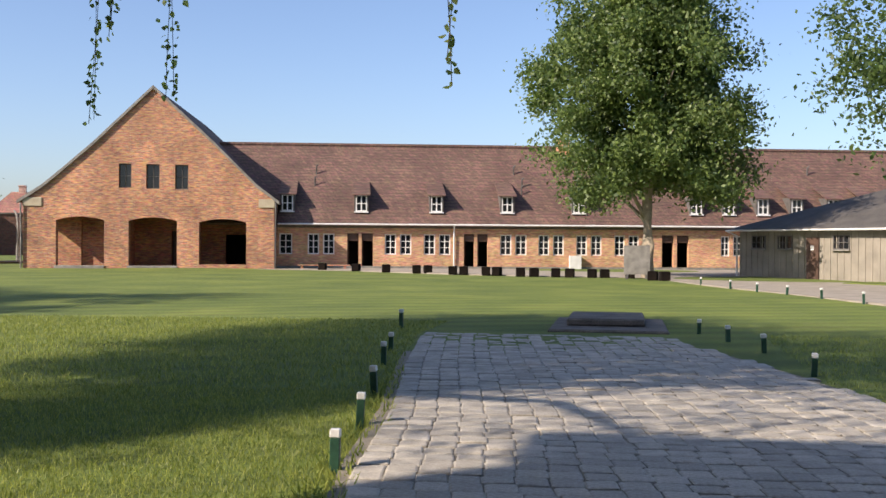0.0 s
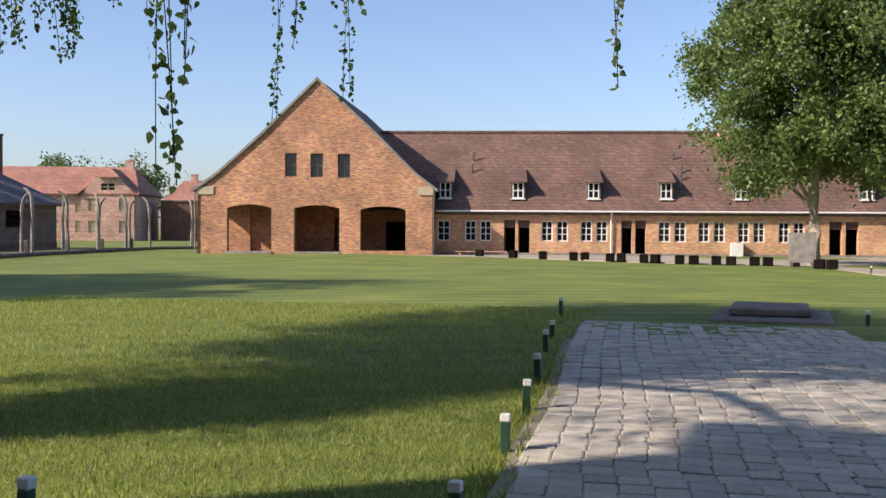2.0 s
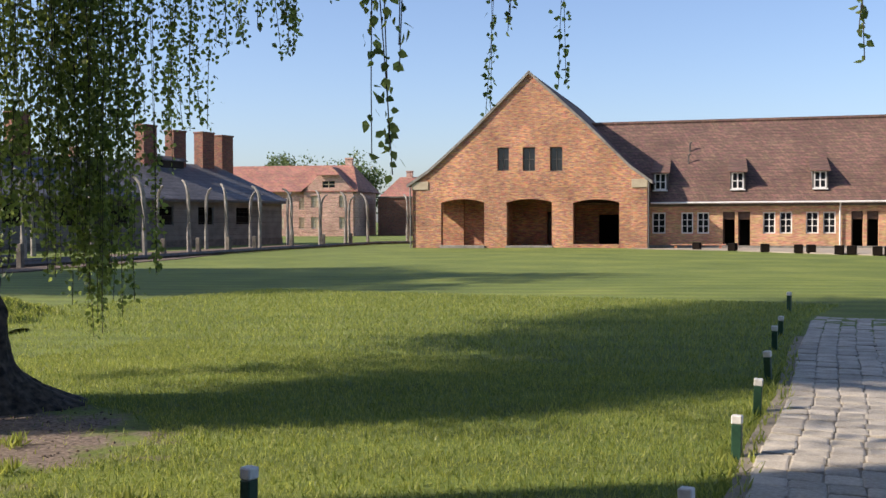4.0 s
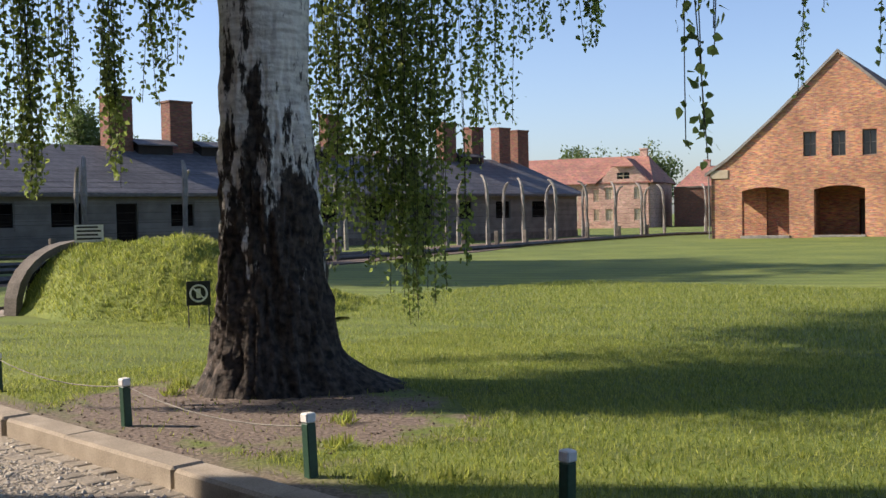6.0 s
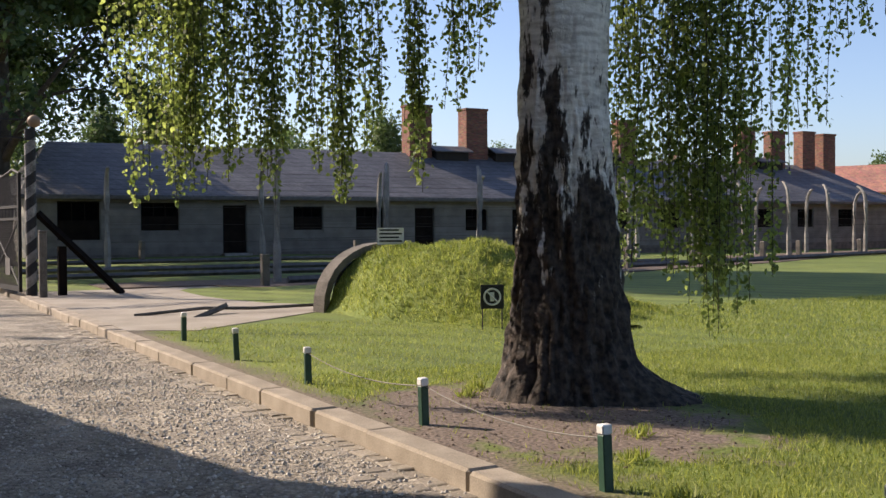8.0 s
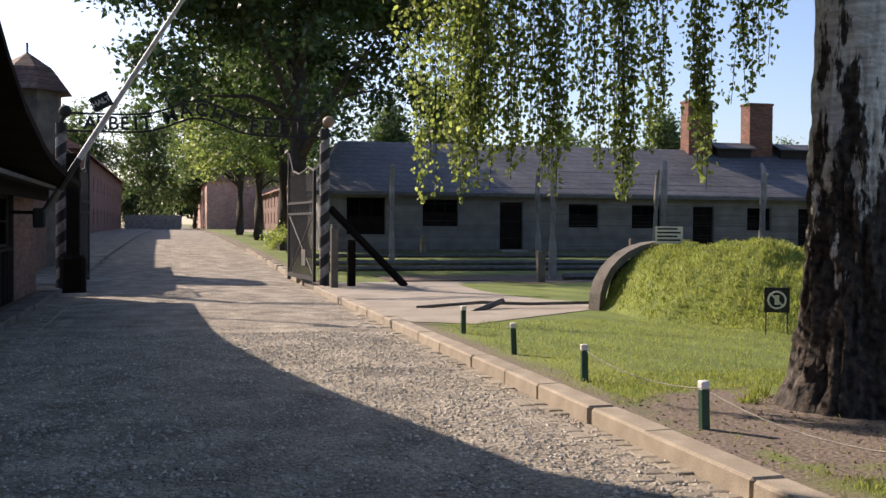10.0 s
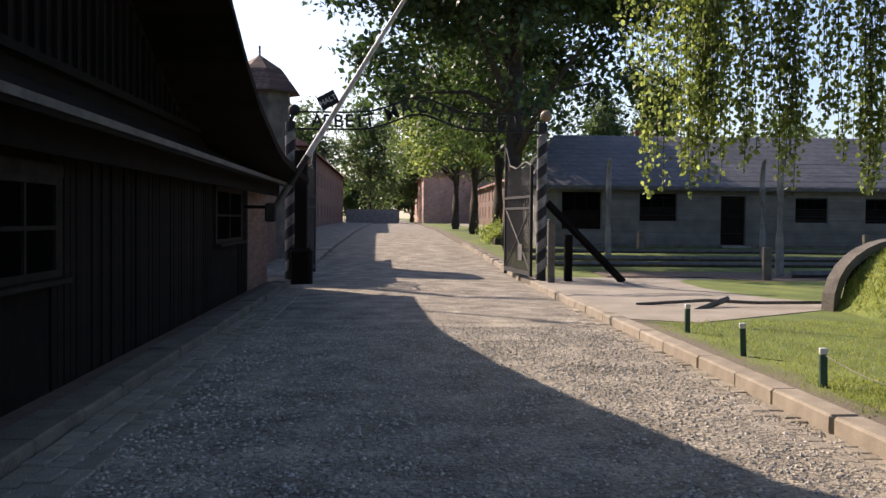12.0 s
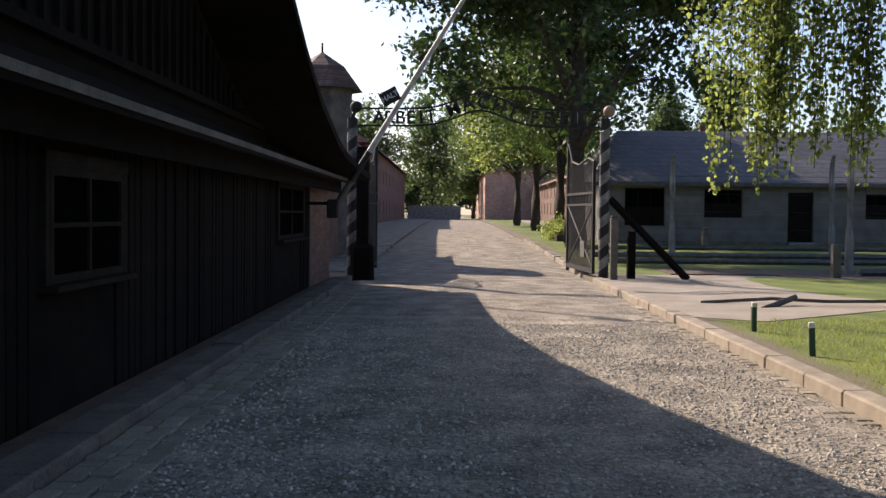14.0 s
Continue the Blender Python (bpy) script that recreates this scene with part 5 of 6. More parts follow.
slope_quad(bm, (0.4, -5.6, 4.0), (-10.4, -5.6, 4.0), (-10.4, -2.604, 6.3), (0.4, -2.604, 6.3), 0.12)
part("roof", bm, TILE, lodge)
part("gable_wall", prism([(-5.0, 4.1), (-0.2, 4.1), (-2.6, 6.1)], 0, 0.25), BRICK_SHADED, lodge).matrix_basis = pose(-0.02, 0, 0, 0, 0, 90)


# ---- grassed mound with concrete mouth, signs ----
MOUND = pose(-23.0, 10.2, 0, 0, 0, 22)
mound = thing("earth_mound", MOUND, "grass-covered earth mound of an old shelter", "mound")


def mound_height(x, y):
    back = min(1.0, max(0.0, (6.0 - x) / 3.4))
    grown = min(1.0, max(0.0, x / 2.6))
    half = 1.72 + 0.95 * grown * grown * (3 - 2 * grown)
    side = max(0.0, 1 - (abs(y) / half) ** 2) ** (0.62 + 0.3 * grown)
    rough = 0.15 * noise.noise(Vector((x * 1.3, y * 1.3, 0))) + 0.10 * noise.noise(Vector((x * 4, y * 4, 3)))
    return (1.30 + 0.05 * grown) * side * back * back * (3 - 2 * back) + rough * min(1.0, 2.5 * side) * min(1.0, 0.3 + grown) - 0.04


bm = bmesh.new()
nx, ny = 44, 36
vv = []
for i in range(nx + 1):
    row_ = []
    for j in range(ny + 1):
        x, y = 6.4 * i / nx, -3.0 + 6.0 * j / ny
        row_.append(bm.verts.new((x, y, mound_height(x, y))))
    vv.append(row_)
for i in range(nx):
    for j in range(ny):
        bm.faces.new((vv[i][j], vv[i + 1][j], vv[i + 1][j + 1], vv[i][j + 1]))
part("turf", bm, GRASS, mound, "rough green turf", smooth=True)
bm = bmesh.new()
ring = []
for k in range(17):
    a = math.pi * k / 16
    c, s = math.cos(a), math.sin(a) ** 0.8
    ring.append([bm.verts.new((x, c * r, s * (r * 0.755) - 0.05)) for x, r in ((-0.28, 1.86), (-0.28, 1.70), (0.02, 1.70), (0.02, 1.86))])
for p, q in zip(ring, ring[1:]):
    for i in range(4):
        bm.faces.new((p[i], p[(i + 1) % 4], q[(i + 1) % 4], q[i]))
part("concrete_mouth", bm, CONCRETE_DARK, mound, "curved stained concrete rim")
# Near-black sheet inside the rim, painted in place of its shade.
part("mouth_shade", prism([(-1.68, -0.1), (1.68, -0.1), (1.4, 0.7), (0.9, 1.02), (0, 1.2), (-0.9, 1.02), (-1.4, 0.7)], 0, 0.05), DARK_IN, mound).matrix_basis = pose(-0.02, 0, 0, 0, 0, 90)

board = thing("notice_board", pose(-22.5, 10.07, 1.30, 0, 0, 62), "small white notice board with dark bars of text", "sign")
part("panel", boxes((-0.27, -0.012, 0.02, 0.27, 0.012, 0.36)), WHITE, board)
for k in range(4):
    part("text_bar", boxes((-0.23, -0.017, 0.07 + 0.075 * k, 0.23 - 0.06 * (k % 2), -0.0125, 0.105 + 0.075 * k)), BLACK, board)
part("stake", boxes((0.20, 0.013, -0.3, 0.24, 0.05, 0.3)), BOARD_TRIM, board)

dsign = thing("lawn_sign", pose(-17.68, 9.52, 0, 0, 0, 62), "small black sign with white ring on two thin legs", "sign")
part("panel", boxes((-0.19, -0.015, 0.33, 0.19, 0.015, 0.72), bevel=0.004), BLACK, dsign)
bm = tube(bmesh.new(), [(0.13 * math.cos(2 * math.pi * k / 20), -0.02, 0.525 + 0.13 * math.sin(2 * math.pi * k / 20)) for k in range(21)], 0.016, 4)
part("ring", bm, WHITE, dsign)
part("bar", tube(bmesh.new(), [(-0.09, -0.022, 0.615), (0.09, -0.022, 0.435)], 0.014, 4), WHITE, dsign)
part("mark", boxes((-0.035, -0.02, 0.45, 0.035, -0.0165, 0.60)), WHITE, dsign)
for s in (-0.16, 0.16):
    part("leg", tube(bmesh.new(), [(s, 0, -0.1), (s, 0, 0.34)], 0.012, 5), BLACK, dsign)

bent = thing("bent_rail", pose(-23.3, 7.0, 0), "low bent metal rail beside the path", "rail")
part("rail", tube(bmesh.new(), [(-0.2, -1.9, 0.02), (0.0, -0.6, 0.12), (0.3, 0.3, 0.10), (0.35, 1.9, 0.12)], 0.035, 6), BOARD_TRIM, bent)
part("prop", tube(bmesh.new(), [(0.1, -0.2, 0.16), (0.75, -1.0, -0.02)], 0.06, 5), BOARD_TRIM, bent)

# ---- green posts with white caps ----
p0 = thing("lawn_post", pose(-18.62, 4.72, 0), "short green wooden post with white painted top", "post", "green posts round the lawn")
part("shaft", boxes((-0.035, -0.035, -0.15, 0.035, 0.035, 0.355), bevel=0.006), GREEN, p0)
part("cap", boxes((-0.038, -0.038, 0.357, 0.038, 0.038, 0.42), bevel=0.008), WHITE, p0, "white painted top")
KERB_POSTS = [(-15.95, 4.66), (-13.55, 4.66), (-10.86, 4.62), (-8.31, 4.55), (-6.42, 4.8)]
OTHER = [(-4.41, 5.85), (-4.67, 7.91), (-4.96, 9.76), (-5.27, 11.67), (-5.79, 14.37), (-6.06, 16.03), (-6.7, 19.84), (-1.33, 20.02), (-0.96, 18.54), (-0.6, 16.89), (-0.36, 14.26), (0.5, 45.0), (1.35, 41.8), (2.0, 39.2), (2.7, 37.1), (3.4, 34.8), (4.1, 32.3), (4.6, 30.1), (-23.1, 8.75)]
for x, y in KERB_POSTS + OTHER:
    copy_thing(p0, pose(x, y, random.uniform(-0.03, 0.0) - (0.09 if x > -6.3 else 0.0), random.uniform(-3, 3), random.uniform(-3, 3), random.uniform(-12, 12)))
line = KERB_POSTS[1:4]
for (x0, y0), (x1, y1) in zip(line, line[1:]):
    pts = [(x0 + (x1 - x0) * k / 8, y0 + (y1 - y0) * k / 8, 0.33 - 0.09 * (1 - (k / 4 - 1) ** 2)) for k in range(9)]
    tagged(mesh_object("cord", tube(bmesh.new(), pts, 0.005, 4), CONCRETE), "thin pale cord strung between green posts", "cord", "cords between posts")

# dark wooden blocks along the lawn's far edge
b0 = thing("wooden_block", pose(-20.0, 60.6, 0.03), "short dark timber block standing on gravel", "block", "timber blocks before the hall")
part("block", boxes((-0.22, -0.2, -0.05, 0.22, 0.2, 0.40), bevel=0.03), BOARD_DARK, b0)
for x, y in ((-17.7, 59.6), (-15.7, 58.5), (-13.75, 57.4), (-13.1, 57.3), (-11.5, 55.9), (-10.9, 55.8), (-9.6, 54.8), (-9.0, 54.6), (-7.7, 53.6), (-7.0, 53.4), (-5.9, 53.0), (-5.2, 52.8), (-4.1, 52.3), (-3.5, 52.1), (-2.3, 51.6), (-1.3, 49.2), (-0.8, 48.9)):
    copy_thing(b0, pose(x, y, 0.03, 0, 0, random.uniform(-20, 20)))

step = thing("stone_platform", pose(0, 0, 0), "low worn stone platform with two steps at the paving's end", "platform")
part("slab", boxes((-4.0, 19.75, -0.1, -1.85, 22.9, 0.10), bevel=0.03), CONCRETE_DARK, step)
part("slab", boxes((-3.7, 20.6, 0.104, -2.25, 22.7, 0.24), bevel=0.03), CONCRETE_DARK, step)

# items by the hall
bench = thing("red_bench", HALL @ pose(1.2, 0.4, 0.03), "long low red bench in front of the hall", "bench")
part("seat", boxes((0, 0, 0.18, 3.2, 0.35, 0.24)), BRICK, bench)
for x in (0.2, 2.8):
    part("leg", boxes((x, 0.05, -0.03, x + 0.15, 0.3, 0.178)), BRICK, bench)
box1 = thing("white_cabinet", HALL @ pose(wide(17.9), 1.72, 0.03), "white utility cabinet against the hall wall", "cabinet")
part("body", boxes((0, 0, -0.03, 0.75, 0.32, 0.85), bevel=0.01), WHITE, box1)
info = thing("information_panel", pose(-2.0, 50.8, 0.03, 0, 0, 8), "grey upright information panel", "sign")
part("panel", boxes((-0.6, -0.04, 0.2, 0.6, 0.04, 1.55)), CONCRETE, info)
part("foot", boxes((-0.5, -0.08, -0.05, -0.4, 0.08, 0.198), (0.4, -0.08, -0.05, 0.5, 0.08, 0.198)), BOARD_TRIM, info)


# ---- trees ----
def birch_bark():
    m = bpy.data.materials.new("birch_bark")
    m.use_nodes = True
    n, l = m.node_tree.nodes, m.node_tree.links
    b = n["Principled BSDF"]
    co = n.new("ShaderNodeTexCoord")
    mp = n.new("ShaderNodeMapping")
    mp.inputs["Scale"].default_value = (2.6, 2.6, 0.9)
    l.new(co.outputs["Object"], mp.inputs[0])
    n1 = n.new("ShaderNodeTexNoise")
    n1.inputs["Scale"].default_value, n1.inputs["Detail"].default_value, n1.inputs["Roughness"].default_value = 1.5, 8, 0.66
    l.new(mp.outputs[0], n1.inputs["Vector"])
    sep = n.new("ShaderNodeSeparateXYZ")
    l.new(co.outputs["Object"], sep.inputs[0])
    rg = n.new("ShaderNodeMapRange")
    rg.inputs[1].default_value, rg.inputs[2].default_value, rg.inputs[3].default_value, rg.inputs[4].default_value = 0.7, 3.7, 0.20, -0.05
    l.new(sep.outputs[2], rg.inputs[0])
    ad = n.new("ShaderNodeMath")
    l.new(n1.outputs[0], ad.inputs[0])
    l.new(rg.outputs[0], ad.inputs[1])
    ramp = n.new("ShaderNodeValToRGB")
    ramp.color_ramp.elements[0].position, ramp.color_ramp.elements[1].position = 0.50, 0.54
    ramp.color_ramp.elements[0].color, ramp.color_ramp.elements[1].color = (0, 0, 0, 1), (1, 1, 1, 1)
    l.new(ad.outputs[0], ramp.inputs[0])
    mp2 = n.new("ShaderNodeMapping")
    mp2.inputs["Scale"].default_value = (4, 4, 17)
    l.new(co.outputs["Object"], mp2.inputs[0])
    n2 = n.new("ShaderNodeTexNoise")
    n2.inputs["Scale"].default_value, n2.inputs["Detail"].default_value = 1, 5
    l.new(mp2.outputs[0], n2.inputs["Vector"])
    pale = n.new("ShaderNodeValToRGB")
    pale.color_ramp.elements[0].position, pale.color_ramp.elements[1].position = 0.34, 0.6
    pale.color_ramp.elements[0].color, pale.color_ramp.elements[1].color = (0.46, 0.43, 0.38, 1), (0.78, 0.75, 0.69, 1)
    l.new(n2.outputs[0], pale.inputs[0])
    n3 = n.new("ShaderNodeTexNoise")
    n3.inputs["Scale"].default_value, n3.inputs["Detail"].default_value = 14, 6
    l.new(co.outputs["Object"], n3.inputs["Vector"])
    dark = n.new("ShaderNodeValToRGB")
    dark.color_ramp.elements[0].position, dark.color_ramp.elements[1].position = 0.35, 0.7
    dark.color_ramp.elements[0].color, dark.color_ramp.elements[1].color = (0.006, 0.005, 0.004, 1), (0.085, 0.064, 0.050, 1)
    l.new(n3.outputs[0], dark.inputs[0])
    mx = n.new("ShaderNodeMix")
    mx.data_type = "RGBA"
    l.new(ramp.outputs[0], mx.inputs[0])
    l.new(pale.outputs[0], mx.inputs[6])
    l.new(dark.outputs[0], mx.inputs[7])
    l.new(mx.outputs[2], b.inputs["Base Color"])
    b.inputs["Roughness"].default_value = 0.85
    bp = n.new("ShaderNodeBump")
    bp.inputs["Strength"].default_value, bp.inputs["Distance"].default_value = 0.7, 0.05
    l.new(n3.outputs[0], bp.inputs["Height"])
    l.new(bp.outputs[0], b.inputs["Normal"])
    return m


BIRCH_BARK = birch_bark()
BX, BY = -11.6, 6.62
birch = thing("birch_tree", pose(BX, BY, 0), "old weeping birch with black fissured base and white upper bark", "tree")
bm = bmesh.new()
zs = list(np.linspace(-0.15, 3.0, 90)) + list(np.linspace(3.05, 9.0, 70))
sides = 150
rings = []
for z in zs:
    r = float(np.interp(z, (-0.15, 0.0, 0.25, 0.55, 1.35, 2.2, 3.05, 3.9, 6, 9), (0.86, 0.74, 0.65, 0.585, 0.50, 0.455, 0.42, 0.45, 0.36, 0.22)))
    lean = float(np.interp(z, (0, 1.4, 3, 4, 9), (0.05, 0.0, -0.02, 0.0, 0.35)))
    rough_ = float(np.interp(z, (0, 2.2, 3.6, 9), (1.0, 0.8, 0.18, 0.1)))
    ring = []
    for k in range(sides):
        a = 2 * math.pi * k / sides
        d = Vector((math.cos(a), math.sin(a), 0))
        lobes = 0.07 * max(0, 1 - z / 0.9) * max(0, math.sin(3 * a + 0.6)) + 0.50 * max(0, 1 - max(z, 0) / 0.42) ** 2 * max(0, math.cos(a - 0.75)) ** 6
        fiss = noise.noise(Vector((d.x * 4.5, d.y * 4.5, z * 1.1))) * 0.5 + noise.noise(Vector((d.x * 10, d.y * 10, z * 3.2 + 7))) * 0.5 + noise.noise(Vector((d.x * 24, d.y * 24, z * 5.5 + 3))) * 0.45
        rr = r + lobes + rough_ * 0.13 * (fiss - 0.1 * abs(fiss))
        ring.append(bm.verts.new(d * rr + Vector((lean * 0.54, lean * 0.84, z))))
    rings.append(ring)
for u, v in zip(rings, rings[1:]):
    for k in range(sides):
        bm.faces.new((u[k], u[(k + 1) % sides], v[(k + 1) % sides], v[k]))
part("trunk", bm, BIRCH_BARK, birch, "thick trunk, white above and black fissured below", smooth=True)
r2 = np.random.default_rng(3)
for k in range(16):
    a = k * 2.4
    z0 = 4.6 + 0.32 * k
    l_ = r2.uniform(3.0, 5.5)
    bm = tube(bmesh.new(), [(0.15, 0.2, z0), (0.15 + l_ * 0.4 * math.cos(a), 0.2 + l_ * 0.4 * math.sin(a), z0 + 1.6), (l_ * 0.8 * math.cos(a), l_ * 0.8 * math.sin(a), z0 + 2.2), (l_ * math.cos(a), l_ * math.sin(a), z0 + 1.7)], [0.14, 0.09, 0.05, 0.02], 6)
    part("limb", bm, BIRCH_BARK, birch, smooth=True)


def strand(x, y, tip, top, r, dense=0.012, wide_=0.07):
    """Leaf points and twig line of one hanging twig, in the birch's own frame."""
    n = int((top - tip) / dense)
    k = np.linspace(0, 1, n)
    ph, am = r.uniform(0, 6.28), r.uniform(0.02, 0.12)
    px_ = x - BX + am * np.sin(ph + k * 3.0)
    py_ = y - BY + am * np.cos(ph + k * 2.5)
    pz = tip + (top - tip) * k
    keep = r.uniform(size=n) < 0.45 + 0.5 * (0.5 + 0.5 * np.sin(ph + k * r.uniform(8, 16)))
    w = wide_ * (0.35 + 0.9 * np.sqrt(k))
    pts = np.stack([px_ + r.normal(size=n) * w, py_ + r.normal(size=n) * w, pz], 1)[keep]
    return pts, [(float(px_[i]), float(py_[i]), float(pz[i])) for i in range(0, n, max(1, n // 8))]


STRANDS = []           # x0, y0, x1, y1, tip low, tip high, how many, spread
STRANDS += [(-11.75, 7.45, -11.15, 8.0, 1.1, 2.2, 34, 0.22), (-11.2, 7.95, -10.75, 8.4, 0.5, 1.6, 28, 0.16), (-12.0, 7.9, -11.0, 8.8, 2.0, 3.2, 17, 0.35)]
STRANDS += [(-11.0, 9.3, -10.85, 9.45, 2.45, 2.9, 6, 0.10), (-10.75, 9.55, -10.6, 9.65, 3.4, 3.8, 5, 0.1), (-9.8, 9.0, -9.5, 9.3, 3.3, 3.7, 8, 0.12), (-9.3, 8.8, -8.9, 9.1, 3.7, 4.1, 6, 0.15)]
STRANDS += [(-14.1, 3.05, -13.75, 3.6, 1.85, 2.6, 24, 0.16), (-14.6, 3.2, -14.0, 4.0, 2.4, 3.2, 14, 0.25)]
for k, (fx, tip, n) in enumerate(((0.22, 1.9, 13), (0.36, 2.1, 9), (0.47, 1.85, 14), (0.60, 2.2, 9), (0.70, 1.9, 13), (0.82, 2.3, 8), (0.95, 2.0, 12), (1.1, 2.8, 8), (1.22, 3.1, 6))):
    STRANDS.append((-13.85 + 1.1 * fx, 2.85 + 2.8 * fx, -13.83 + 1.1 * fx, 2.9 + 2.8 * fx, tip, tip + 0.9, n, 0.06))
r3 = np.random.default_rng(11)
points, twig = [], bmesh.new()
for x0, y0, x1, y1, t0, t1, n, sp in STRANDS:
    for _ in range(n):
        k = r3.uniform()
        p, q = strand(x0 + (x1 - x0) * k + r3.normal() * sp, y0 + (y1 - y0) * k + r3.normal() * sp, r3.uniform(t0, t1), r3.uniform(5.4, 6.6), r3)
        points.append(p)
        tube(twig, q, 0.004, 3, cap=False)
tagged(part("twig_bundle", twig, BARK, birch), kind="stuff")
leaf_part("hanging_leaves", np.concatenate(points), 0.054, BIRCH_LEAF, birch, droop=0.6, seed=5, shape=0.78, ovate=True)
NEAR = [(-6.06, 5.57, 1.87, 3), (-5.9, 5.5, 2.5, 2), (-8.2, 11.2, 2.7, 2), (-7.09, 10.56, 2.95, 2), (-3.95, 7.9, 2.65, 2), (-7.0, 9.2, 3.3, 2), (-6.4, 9.0, 3.4, 2), (-7.9, 8.2, 3.4, 3), (-7.2, 5.6, 3.0, 3)]
points = []
for x0, y0, t0, n in NEAR:
    for _ in range(n):
        p, q = strand(x0 + r3.normal() * 0.03, y0 + r3.normal() * 0.03, t0 + r3.uniform(0, 0.3), 5.8, r3, 0.032, 0.045)
        points.append(p)
        tagged(part("twig", tube(bmesh.new(), q, 0.004, 3, cap=False), BARK, birch))
leaf_part("hanging_leaves", np.concatenate(points), 0.062, BIRCH_LEAF, birch, droop=0.7, seed=8, shape=0.8, ovate=True)
leaf_part("crown", clump_cloud((-1.2, 1.0, 9.4), (7.4, 6.6, 3.6), 330, 110, 0.5, 21, 0.35), 0.13, BIRCH_LEAF, birch, droop=0.4, seed=6)
# Four unseen leaf masses, added to throw shadow streaks across the lawn.
leaf_part("crown", clump_cloud((-7.0, -0.5, 10.6), (4.6, 4.2, 2.4), 100, 100, 0.4, 22, 0.3), 0.20, BIRCH_LEAF, birch, droop=0.4, seed=16)
leaf_part("crown", clump_cloud((-5.2, -3.8, 7.0), (3.1, 2.3, 0.7), 80, 75, 0.27, 25, 0.2), 0.12, BIRCH_LEAF, birch, droop=0.5, seed=19)
leaf_part("crown", clump_cloud((-5.2, -1.0, 8.4), (3.6, 3.0, 1.5), 150, 90, 0.42, 24, 0.2), 0.16, BIRCH_LEAF, birch, droop=0.5, seed=18)
leaf_part("crown", clump_cloud((-5.5, 4.5, 10.2), (4.2, 4.0, 2.4), 150, 100, 0.5, 23, 0.3), 0.20, BIRCH_LEAF, birch, droop=0.4, seed=17)


def tree(x, y, h_trunk, r_trunk, center, radii, clumps, per, clump_r, leaf, mat, bark, seed, label, name="tree", hollow=0.5):
    t = thing(name, pose(x, y, rise(x, y)), label, "tree")
    r = np.random.default_rng(seed)
    bm = tube(bmesh.new(), [(0, 0, -0.3), (0, 0, 0.3), (0.05, 0, h_trunk * 0.5), (0.0, 0.05, h_trunk), (0.1, 0, center[2])], [r_trunk * 1.35, r_trunk * 1.05, r_trunk * 0.9, r_trunk * 0.75, r_trunk * 0.4], 14)
    part("trunk", bm, bark, t, smooth=True)
    for k in range(11):
        a = k * 2.4 + r.uniform(-0.3, 0.3)
        z0 = h_trunk * r.uniform(0.75, 1.0) + (center[2] - h_trunk) * r.uniform(0, 0.8)
        e = Vector((center[0] + radii[0] * 0.55 * math.cos(a), center[1] + radii[1] * 0.55 * math.sin(a), z0 + radii[2] * r.uniform(0.05, 0.6)))
        s = Vector((0, 0, z0))
        bm = tube(bmesh.new(), [s, s.lerp(e, 0.45) + Vector((0, 0, 0.5)), e], [r_trunk * 0.38, r_trunk * 0.22, 0.03], 6)
        part("limb", bm, bark, t, smooth=True)
    leaf_part("crown", clump_cloud(center, radii, clumps, per, clump_r, seed, hollow), leaf, mat, t, seed=seed)
    return t


poplar = tree(-1.5, 52.6, 3.2, 0.34, (0.15, 0, 9.1), (5.0, 4.8, 7.5), 330, 320, 0.50, 0.21, POPLAR_LEAF, BARK_PALE, 31, "full green poplar with pale trunk on the lawn's edge", hollow=0.4)
leaf_part("crown", clump_cloud((0.4, 0, 5.3), (4.3, 4.0, 2.0), 75, 260, 0.45, 38, 0.35), 0.21, POPLAR_LEAF, poplar, seed=39)
tree(11.8, 42.5, 4.0, 0.4, (0, 0, 9.8), (6.6, 6.0, 5.6), 320, 100, 0.55, 0.22, TREE_LEAF, BARK, 32, "broad green tree with hanging boughs")
tree(-48.5, 5.6, 4.6, 0.52, (0.5, 0.1, 14.2), (8.2, 8.0, 10.8), 780, 150, 0.6, 0.30, LIME_LEAF_SHADED, BARK, 33, "large lime tree beside the gate, leaves darkened as in shade", hollow=0.4)
tree(-62, 6.3, 4.0, 0.35, (0, 0, 8.0), (4.5, 4.5, 5.0), 200, 100, 0.5, 0.22, TREE_LEAF, BARK, 34, "leafy street tree behind the gate")
tree(-75, 6.0, 4.0, 0.35, (0, -0.5, 7.6), (4.5, 4.8, 5.0), 200, 90, 0.5, 0.24, BIRCH_LEAF, BARK, 35, "pale weeping street tree behind the gate")
tree(-92, 5.8, 4.0, 0.35, (0, -0.8, 8.0), (5.0, 5.0, 5.5), 200, 80, 0.6, 0.3, FAR_LEAF_HAZED, BARK, 36, "street tree farther behind the gate")
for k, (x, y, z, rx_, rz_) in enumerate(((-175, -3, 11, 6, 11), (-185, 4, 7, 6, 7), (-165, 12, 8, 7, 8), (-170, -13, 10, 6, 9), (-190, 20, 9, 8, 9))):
    tree(x, y, 3, 0.4, (0, 0, z), (rx_, rx_, rz_), 130, 70, 0.8, 0.55, FAR_LEAF_HAZED, BARK, 50 + k, "hazy green tree closing the street", hollow=0.3)
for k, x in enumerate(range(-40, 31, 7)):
    tree(-240 - 3 * (k % 3), x, 3, 0.4, (0, 0, 6), (6, 6, 6), 90, 70, 1.0, 0.8, FAR_LEAF_HAZED, BARK, 90 + k, "hazy tree in the far tree belt", hollow=0.2)
